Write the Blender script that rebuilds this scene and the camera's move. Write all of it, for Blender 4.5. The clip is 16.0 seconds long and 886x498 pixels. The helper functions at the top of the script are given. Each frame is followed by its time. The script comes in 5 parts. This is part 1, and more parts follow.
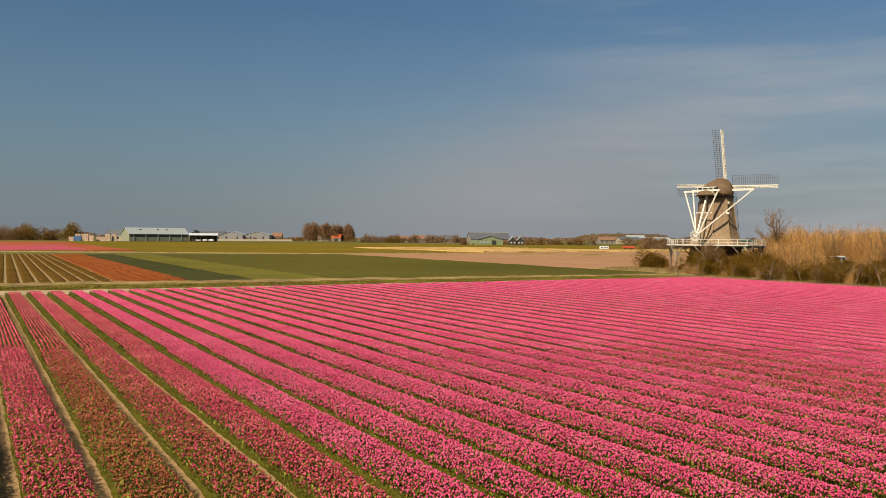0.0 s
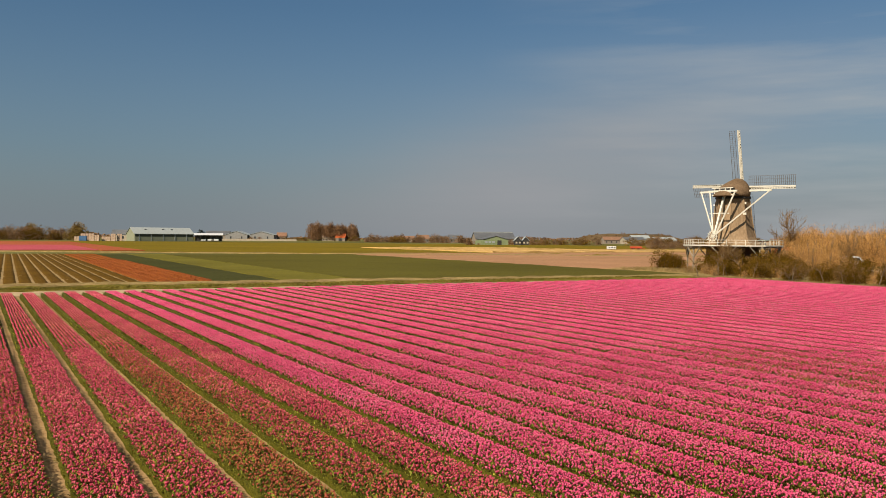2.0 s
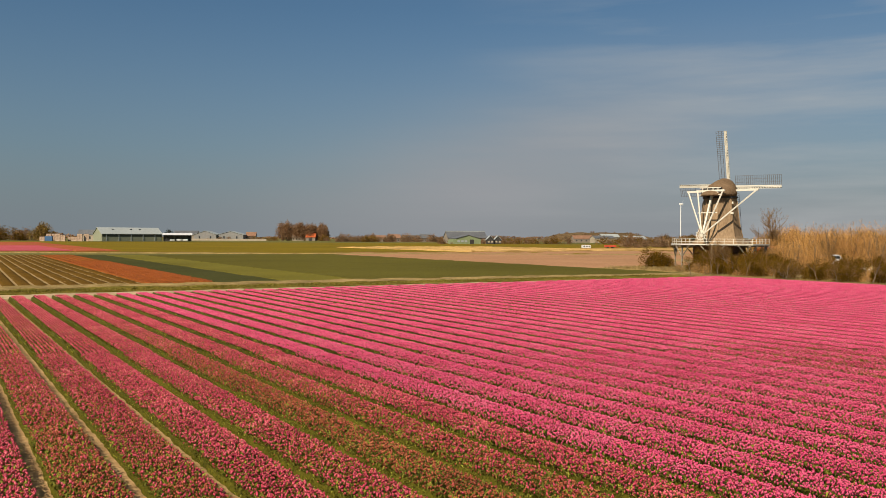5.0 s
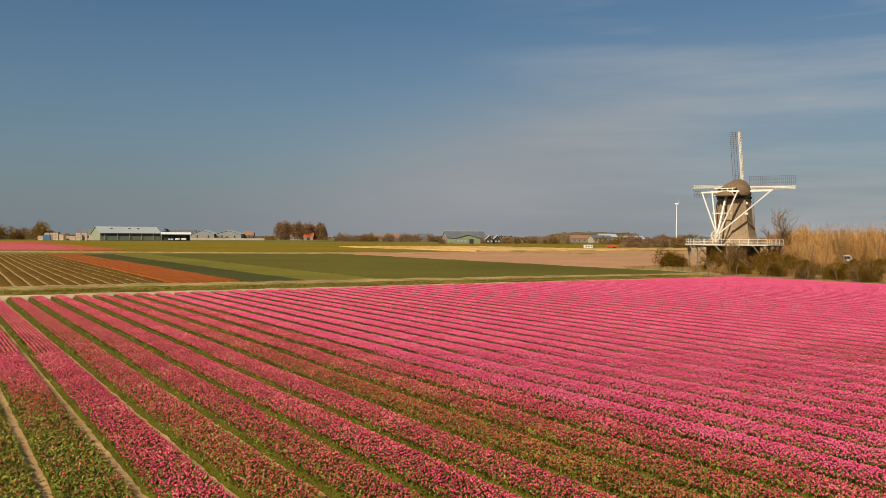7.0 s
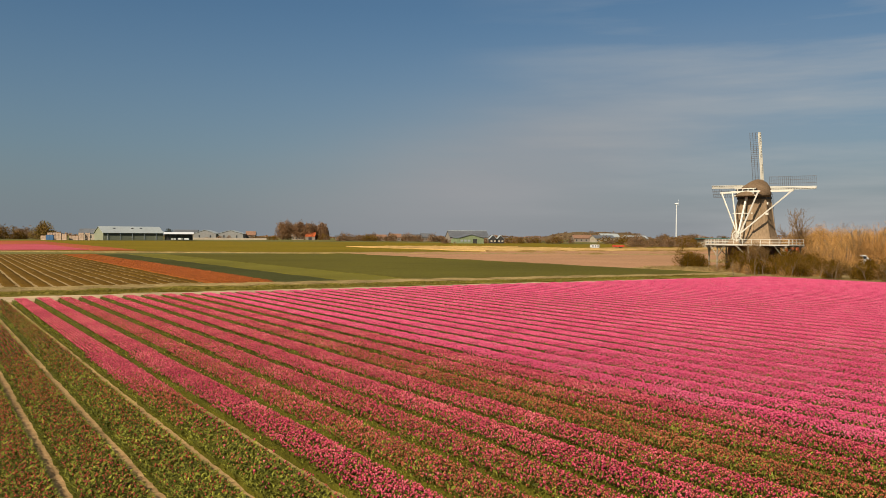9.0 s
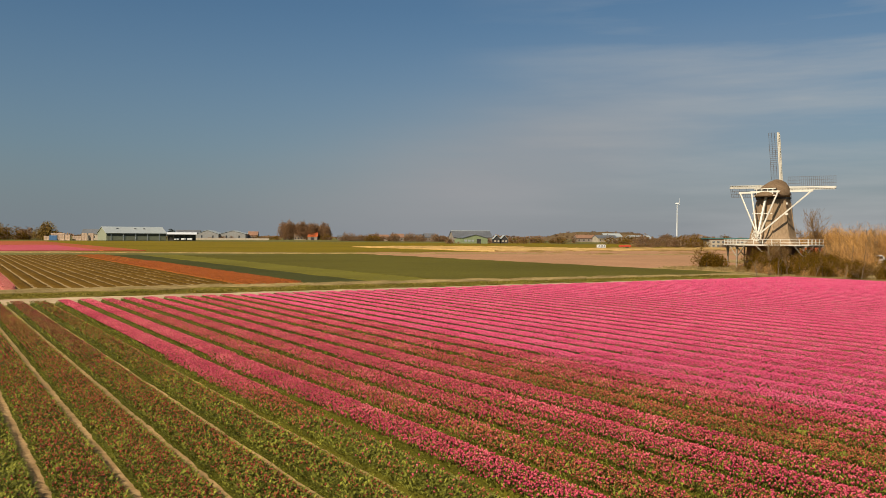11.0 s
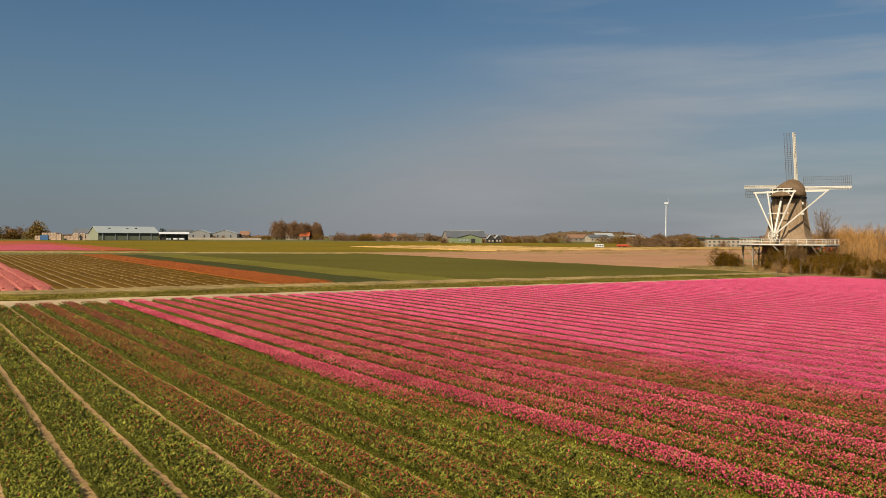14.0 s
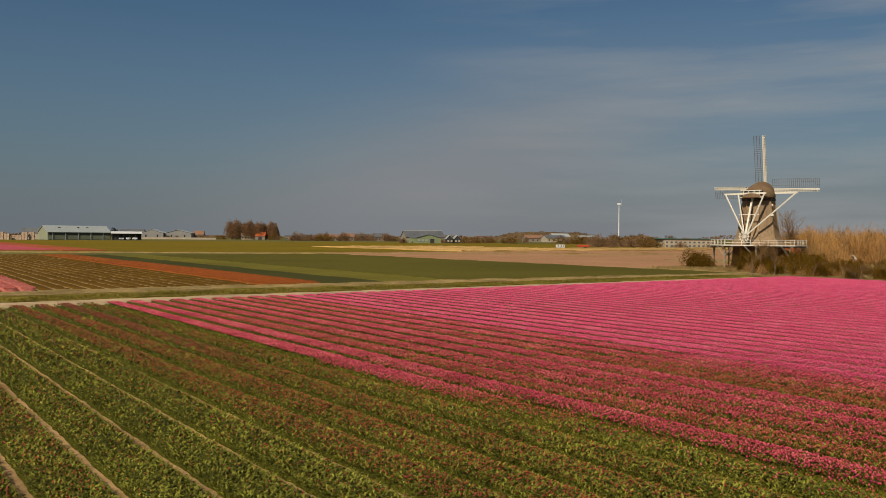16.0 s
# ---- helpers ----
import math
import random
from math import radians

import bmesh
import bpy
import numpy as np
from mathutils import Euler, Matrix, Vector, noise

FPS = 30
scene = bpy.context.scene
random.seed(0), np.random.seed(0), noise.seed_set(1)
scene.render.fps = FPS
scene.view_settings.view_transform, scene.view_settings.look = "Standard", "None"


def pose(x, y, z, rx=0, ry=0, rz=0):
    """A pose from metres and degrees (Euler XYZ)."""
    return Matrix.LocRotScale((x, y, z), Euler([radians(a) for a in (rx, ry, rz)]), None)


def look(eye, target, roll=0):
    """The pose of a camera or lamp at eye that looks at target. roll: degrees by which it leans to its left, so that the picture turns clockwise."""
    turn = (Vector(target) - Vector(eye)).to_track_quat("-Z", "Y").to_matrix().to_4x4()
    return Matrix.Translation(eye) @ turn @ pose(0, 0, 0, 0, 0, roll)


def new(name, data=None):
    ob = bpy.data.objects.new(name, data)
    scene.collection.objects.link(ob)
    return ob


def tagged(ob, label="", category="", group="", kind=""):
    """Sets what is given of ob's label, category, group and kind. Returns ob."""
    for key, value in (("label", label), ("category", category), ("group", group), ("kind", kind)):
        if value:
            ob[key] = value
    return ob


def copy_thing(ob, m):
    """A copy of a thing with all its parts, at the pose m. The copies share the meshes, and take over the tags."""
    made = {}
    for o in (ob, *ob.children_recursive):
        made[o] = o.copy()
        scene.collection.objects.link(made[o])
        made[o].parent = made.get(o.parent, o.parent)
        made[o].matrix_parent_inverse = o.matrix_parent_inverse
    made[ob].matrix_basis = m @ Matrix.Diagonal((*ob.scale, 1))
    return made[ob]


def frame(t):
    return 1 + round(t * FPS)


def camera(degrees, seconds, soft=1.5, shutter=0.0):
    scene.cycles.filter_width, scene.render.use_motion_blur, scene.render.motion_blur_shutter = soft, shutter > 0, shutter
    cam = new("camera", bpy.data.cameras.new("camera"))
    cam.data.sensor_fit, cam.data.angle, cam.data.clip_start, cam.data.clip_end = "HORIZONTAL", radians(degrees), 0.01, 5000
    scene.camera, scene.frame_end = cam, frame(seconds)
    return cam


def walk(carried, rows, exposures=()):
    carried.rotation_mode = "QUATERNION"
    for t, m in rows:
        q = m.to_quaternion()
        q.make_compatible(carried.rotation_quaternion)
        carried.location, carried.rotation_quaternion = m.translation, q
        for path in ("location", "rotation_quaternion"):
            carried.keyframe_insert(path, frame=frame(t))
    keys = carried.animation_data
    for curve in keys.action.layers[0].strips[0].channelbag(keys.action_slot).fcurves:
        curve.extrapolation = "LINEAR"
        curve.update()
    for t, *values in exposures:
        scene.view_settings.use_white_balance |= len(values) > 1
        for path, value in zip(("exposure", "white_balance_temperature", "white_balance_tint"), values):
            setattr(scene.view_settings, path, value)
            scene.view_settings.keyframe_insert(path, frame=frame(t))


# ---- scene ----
cam = camera(55.5, 16.0, soft=0.55)
PATH = [
    (0, (4.141, 0.232, 4.805), (4.2214, 2.2302, 4.7793), 0.45),
    (0.5, (3.524, 0.106, 4.822), (3.6027, 2.1047, 4.7965), 0.44),
    (1, (2.924, 0.028, 4.846), (3.0006, 2.0260, 4.8203), 0.44),
    (1.5, (2.319, -0.026, 4.868), (2.3945, 1.9723, 4.8415), 0.45),
    (2, (1.723, -0.011, 4.867), (1.7984, 1.9876, 4.8409), 0.48),
    (2.5, (1.154, 0.019, 4.862), (1.2285, 2.0179, 4.8360), 0.48),
    (3, (0.576, 0.043, 4.873), (0.6611, 2.0406, 4.8474), 0.49),
    (3.5, (-0.034, 0.059, 4.892), (0.0802, 2.0552, 4.8671), 0.49),
    (3.7, (-0.284, 0.068, 4.903), (-0.1634, 2.0643, 4.8764), 0.43),
    (6, (-3.690, -0.119, 4.978), (-3.5270, 1.8744, 4.9502), 0.37),
    (6.5, (-4.549, -0.195, 4.991), (-4.3866, 1.7979, 4.9627), 0.39),
    (7, (-5.463, -0.281, 5.006), (-5.2991, 1.7125, 4.9772), 0.39),
    (7.5, (-6.390, -0.353, 5.000), (-6.2281, 1.6402, 4.9718), 0.35),
    (8, (-7.322, -0.368, 5.017), (-7.1589, 1.6253, 4.9882), 0.36),
    (8.5, (-8.265, -0.373, 5.025), (-8.0996, 1.6196, 4.9963), 0.36),
    (9, (-9.150, -0.365, 5.035), (-8.9830, 1.6276, 5.0056), 0.39),
    (9.2, (-9.513, -0.354, 5.041), (-9.3448, 1.6384, 5.0113), 0.41),
    (11.3, (-12.737, 0.018, 5.088), (-12.5695, 2.0111, 5.0585), 0.33),
    (11.5, (-13.025, 0.080, 5.076), (-12.8585, 2.0725, 5.0465), 0.34),
    (12, (-13.769, 0.216, 5.053), (-13.6040, 2.2088, 5.0241), 0.31),
    (12.5, (-14.561, 0.290, 5.057), (-14.3976, 2.2835, 5.0276), 0.33),
    (13, (-15.350, 0.327, 5.065), (-15.1878, 2.3201, 5.0353), 0.33),
    (13.5, (-16.171, 0.381, 5.068), (-16.0074, 2.3739, 5.0376), 0.34),
    (14, (-17.009, 0.482, 5.074), (-16.8131, 2.4724, 5.0437), 0.33),
    (14.5, (-17.910, 0.642, 5.072), (-17.6943, 2.6297, 5.0418), 0.35),
    (15, (-18.819, 0.779, 5.049), (-18.6056, 2.7675, 5.0192), 0.38),
    (15.5, (-19.710, 0.958, 5.057), (-19.4696, 2.9429, 5.0273), 0.36),
    (16, (-20.611, 1.138, 5.071), (-20.3073, 3.1147, 5.0418), 0.45),
]
EXPOSURE = [(0.0, 0.5), (13.5, 0.5), (14.0, 0.45), (14.5, 0.34), (15.0, 0.29), (15.5, 0.20), (16.0, 0.04)]
walk(cam, [(t, look(eye, target, roll)) for t, eye, target, roll in PATH], EXPOSURE)

# ---- sky and sun ----
SUN_AZ, SUN_EL = 222.0, 42.0      # degrees clockwise from +y, and above the horizon
world = bpy.data.worlds.new("sky")
scene.world = world
world.use_nodes = True
wn, wl = world.node_tree.nodes, world.node_tree.links
wn.clear()
sky = wn.new("ShaderNodeTexSky")
sky.sky_type = "NISHITA"
sky.sun_disc = False
sky.sun_elevation, sky.sun_rotation = radians(SUN_EL), radians(SUN_AZ)
sky.air_density, sky.dust_density, sky.ozone_density = 1.0, 1.2, 2.2
coord = wn.new("ShaderNodeTexCoord")
axes = wn.new("ShaderNodeSeparateXYZ")
stretch = wn.new("ShaderNodeMapping")
stretch.inputs["Rotation"].default_value = (0.0, 0.20, 0.0)
stretch.inputs["Location"].default_value = (0.35, 0.0, -0.35)
stretch.inputs["Scale"].default_value = (1.5, 0.6, 13.0)
veil = wn.new("ShaderNodeTexNoise")            # thin cirrus
veil.inputs["Scale"].default_value, veil.inputs["Detail"].default_value = 1.7, 8.0
veil.inputs["Roughness"].default_value = 0.52
veil_span = wn.new("ShaderNodeMapRange")
veil_span.inputs["From Min"].default_value, veil_span.inputs["From Max"].default_value = 0.42, 0.74
veil_span.inputs["To Max"].default_value = 0.85
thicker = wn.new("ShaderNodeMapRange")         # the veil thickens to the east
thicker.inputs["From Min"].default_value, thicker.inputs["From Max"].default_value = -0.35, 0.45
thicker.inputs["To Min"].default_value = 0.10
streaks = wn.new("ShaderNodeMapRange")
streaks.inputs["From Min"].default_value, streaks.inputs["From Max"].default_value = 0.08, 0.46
veil_part = wn.new("ShaderNodeMath")
veil_part.operation = "MULTIPLY"
grade = wn.new("ShaderNodeMixRGB")
grade.blend_type = "MULTIPLY"
grade.inputs[0].default_value = 1.0
grade.inputs[2].default_value = (0.465, 0.675, 0.765, 1)
haze_ramp = wn.new("ShaderNodeValToRGB")       # haze towards the horizon
haze_ramp.color_ramp.interpolation = "B_SPLINE"
haze_ramp.color_ramp.elements[0].position, haze_ramp.color_ramp.elements[0].color = 0.0, (1, 1, 1, 1)
haze_ramp.color_ramp.elements[1].position, haze_ramp.color_ramp.elements[1].color = 0.26, (0.0, 0.0, 0.0, 1)
haze_ramp.color_ramp.elements.new(0.10).color = (0.47, 0.47, 0.47, 1)
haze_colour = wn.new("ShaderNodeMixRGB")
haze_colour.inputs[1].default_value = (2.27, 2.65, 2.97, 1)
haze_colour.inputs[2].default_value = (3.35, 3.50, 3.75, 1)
haze = wn.new("ShaderNodeMixRGB")


def sky_math(operation, a, b):
    q = wn.new("ShaderNodeMath")
    q.operation = operation
    for socket, value in zip(q.inputs, (a, b)):
        if isinstance(value, (int, float)):
            socket.default_value = value
        else:
            wl.new(value, socket)
    return q.outputs[0]


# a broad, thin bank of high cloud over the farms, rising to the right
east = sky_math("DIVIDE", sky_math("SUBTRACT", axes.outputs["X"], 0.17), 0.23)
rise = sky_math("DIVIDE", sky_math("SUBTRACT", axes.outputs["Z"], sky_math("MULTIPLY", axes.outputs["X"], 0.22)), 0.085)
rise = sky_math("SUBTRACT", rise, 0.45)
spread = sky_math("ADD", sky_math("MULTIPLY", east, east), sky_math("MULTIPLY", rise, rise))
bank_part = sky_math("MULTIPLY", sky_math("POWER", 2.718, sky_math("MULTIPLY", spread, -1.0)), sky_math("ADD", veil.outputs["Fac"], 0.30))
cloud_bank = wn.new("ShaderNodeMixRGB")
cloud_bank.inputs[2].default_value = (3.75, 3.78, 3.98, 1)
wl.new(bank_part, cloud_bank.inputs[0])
clouds = wn.new("ShaderNodeMixRGB")
clouds.inputs[2].default_value = (4.9, 5.1, 5.15, 1)
back = wn.new("ShaderNodeBackground")
back.inputs[1].default_value = 0.06
out = wn.new("ShaderNodeOutputWorld")
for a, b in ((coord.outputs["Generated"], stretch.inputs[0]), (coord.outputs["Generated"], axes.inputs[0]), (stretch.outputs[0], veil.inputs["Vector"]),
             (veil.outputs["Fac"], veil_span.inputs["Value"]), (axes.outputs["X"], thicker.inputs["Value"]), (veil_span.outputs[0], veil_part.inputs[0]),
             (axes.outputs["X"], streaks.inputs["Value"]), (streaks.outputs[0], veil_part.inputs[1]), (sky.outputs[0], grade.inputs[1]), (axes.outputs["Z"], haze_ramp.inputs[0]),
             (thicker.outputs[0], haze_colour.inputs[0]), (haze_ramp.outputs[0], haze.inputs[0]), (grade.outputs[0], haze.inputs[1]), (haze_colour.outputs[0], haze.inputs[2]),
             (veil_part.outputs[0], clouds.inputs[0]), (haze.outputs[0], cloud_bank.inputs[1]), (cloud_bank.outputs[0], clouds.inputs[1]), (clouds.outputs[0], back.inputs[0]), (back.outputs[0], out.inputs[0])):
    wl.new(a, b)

sun = new("sun", bpy.data.lights.new("sun", "SUN"))
sun.data.energy, sun.data.angle, sun.data.color = 5.0, radians(0.6), (1.0, 0.86, 0.68)
az, el = radians(SUN_AZ), radians(SUN_EL)
sun.matrix_world = look((math.sin(az) * math.cos(el) * 50, math.cos(az) * math.cos(el) * 50, math.sin(el) * 50), (0, 0, 0))

# ---- materials ----
def surface(name, colours, scale=6.0, rough=0.85, bump=0.25, big=0.25, big_scale=0.25, island=0.0, metal=0.0, stretch=(1, 1, 1), spec=0.3, through_light=0.0):
    """A matt surface: fine grain between the colours, a slow stain over it, relief, and a shade of its own for each piece."""
    m = bpy.data.materials.new(name)
    m.use_nodes = True
    n, l = m.node_tree.nodes, m.node_tree.links
    b = n["Principled BSDF"]
    b.inputs["Roughness"].default_value, b.inputs["Metallic"].default_value = rough, metal
    b.inputs["Specular IOR Level"].default_value = spec
    tc = n.new("ShaderNodeTexCoord")
    mp = n.new("ShaderNodeMapping")
    mp.inputs["Scale"].default_value = stretch
    l.new(tc.outputs["Object"], mp.inputs[0])
    fine = n.new("ShaderNodeTexNoise")
    fine.inputs["Scale"].default_value, fine.inputs["Detail"].default_value = scale, 6.0
    l.new(mp.outputs[0], fine.inputs["Vector"])
    ramp = n.new("ShaderNodeValToRGB")
    e = ramp.color_ramp.elements
    for _ in range(len(colours) - 2):
        e.new(0.5)
    for i, c in enumerate(colours):
        e[i].position, e[i].color = 0.3 + 0.4 * i / max(1, len(colours) - 1), (*c, 1)
    l.new(fine.outputs["Fac"], ramp.inputs[0])
    slow = n.new("ShaderNodeTexNoise")
    slow.inputs["Scale"].default_value, slow.inputs["Detail"].default_value = big_scale, 3.0
    l.new(mp.outputs[0], slow.inputs["Vector"])
    span = n.new("ShaderNodeMapRange")
    span.inputs["From Min"].default_value, span.inputs["From Max"].default_value = 0.3, 0.7
    span.inputs["To Min"].default_value, span.inputs["To Max"].default_value = 1 - big, 1 + big
    l.new(slow.outputs["Fac"], span.inputs["Value"])
    mul = n.new("ShaderNodeMixRGB")
    mul.blend_type, mul.inputs[0].default_value = "MULTIPLY", 1.0
    l.new(ramp.outputs[0], mul.inputs[1])
    l.new(span.outputs[0], mul.inputs[2])
    last = mul.outputs[0]
    if island:
        geo = n.new("ShaderNodeNewGeometry")
        isl = n.new("ShaderNodeMapRange")
        isl.inputs["To Min"].default_value, isl.inputs["To Max"].default_value = 1 - island, 1 + island
        l.new(geo.outputs["Random Per Island"], isl.inputs["Value"])
        m2 = n.new("ShaderNodeMixRGB")
        m2.blend_type, m2.inputs[0].default_value = "MULTIPLY", 1.0
        l.new(last, m2.inputs[1])
        l.new(isl.outputs[0], m2.inputs[2])
        last = m2.outputs[0]
    l.new(last, b.inputs["Base Color"])
    if bump:
        bp = n.new("ShaderNodeBump")
        bp.inputs["Strength"].default_value, bp.inputs["Distance"].default_value = bump, 0.3 / scale
        l.new(fine.outputs["Fac"], bp.inputs["Height"])
        l.new(bp.outputs[0], b.inputs["Normal"])
    if through_light:
        o = n["Material Output"]
        tr, mix = n.new("ShaderNodeBsdfTranslucent"), n.new("ShaderNodeMixShader")
        mix.inputs[0].default_value = through_light
        l.new(last, tr.inputs[0])
        l.new(b.outputs[0], mix.inputs[1])
        l.new(tr.outputs[0], mix.inputs[2])
        l.new(mix.outputs[0], o.inputs[0])
    return m


def petals(name, colours, scale=0.6):
    """Flowers: each head takes its own colour out of the ramp, with slow drifts over the bed."""
    m = bpy.data.materials.new(name)
    m.use_nodes = True
    n, l = m.node_tree.nodes, m.node_tree.links
    b = n["Principled BSDF"]
    b.inputs["Roughness"].default_value, b.inputs["Specular IOR Level"].default_value = 0.5, 0.25
    geo, tc, slow = n.new("ShaderNodeNewGeometry"), n.new("ShaderNodeTexCoord"), n.new("ShaderNodeTexNoise")
    slow.inputs["Scale"].default_value, slow.inputs["Detail"].default_value = scale, 3.0
    l.new(tc.outputs["Object"], slow.inputs["Vector"])
    add = n.new("ShaderNodeMath")
    add.operation = "MULTIPLY_ADD"
    add.inputs[1].default_value = 0.62
    shift = n.new("ShaderNodeMapRange")
    shift.inputs["From Min"].default_value, shift.inputs["From Max"].default_value = 0.3, 0.7
    shift.inputs["To Min"].default_value, shift.inputs["To Max"].default_value = 0.0, 0.38
    l.new(slow.outputs["Fac"], shift.inputs["Value"])
    l.new(geo.outputs["Random Per Island"], add.inputs[0])
    l.new(shift.outputs[0], add.inputs[2])
    ramp = n.new("ShaderNodeValToRGB")
    e = ramp.color_ramp.elements
    for _ in range(len(colours) - 2):
        e.new(0.5)
    for i, c in enumerate(colours):
        e[i].position, e[i].color = i / (len(colours) - 1), (*c, 1)
    l.new(add.outputs[0], ramp.inputs[0])
    l.new(ramp.outputs[0], b.inputs["Base Color"])
    o = n["Material Output"]
    tr, mix = n.new("ShaderNodeBsdfTranslucent"), n.new("ShaderNodeMixShader")
    mix.inputs[0].default_value = 0.12
    l.new(ramp.outputs[0], tr.inputs[0])
    l.new(b.outputs[0], mix.inputs[1])
    l.new(tr.outputs[0], mix.inputs[2])
    l.new(mix.outputs[0], o.inputs[0])
    return m


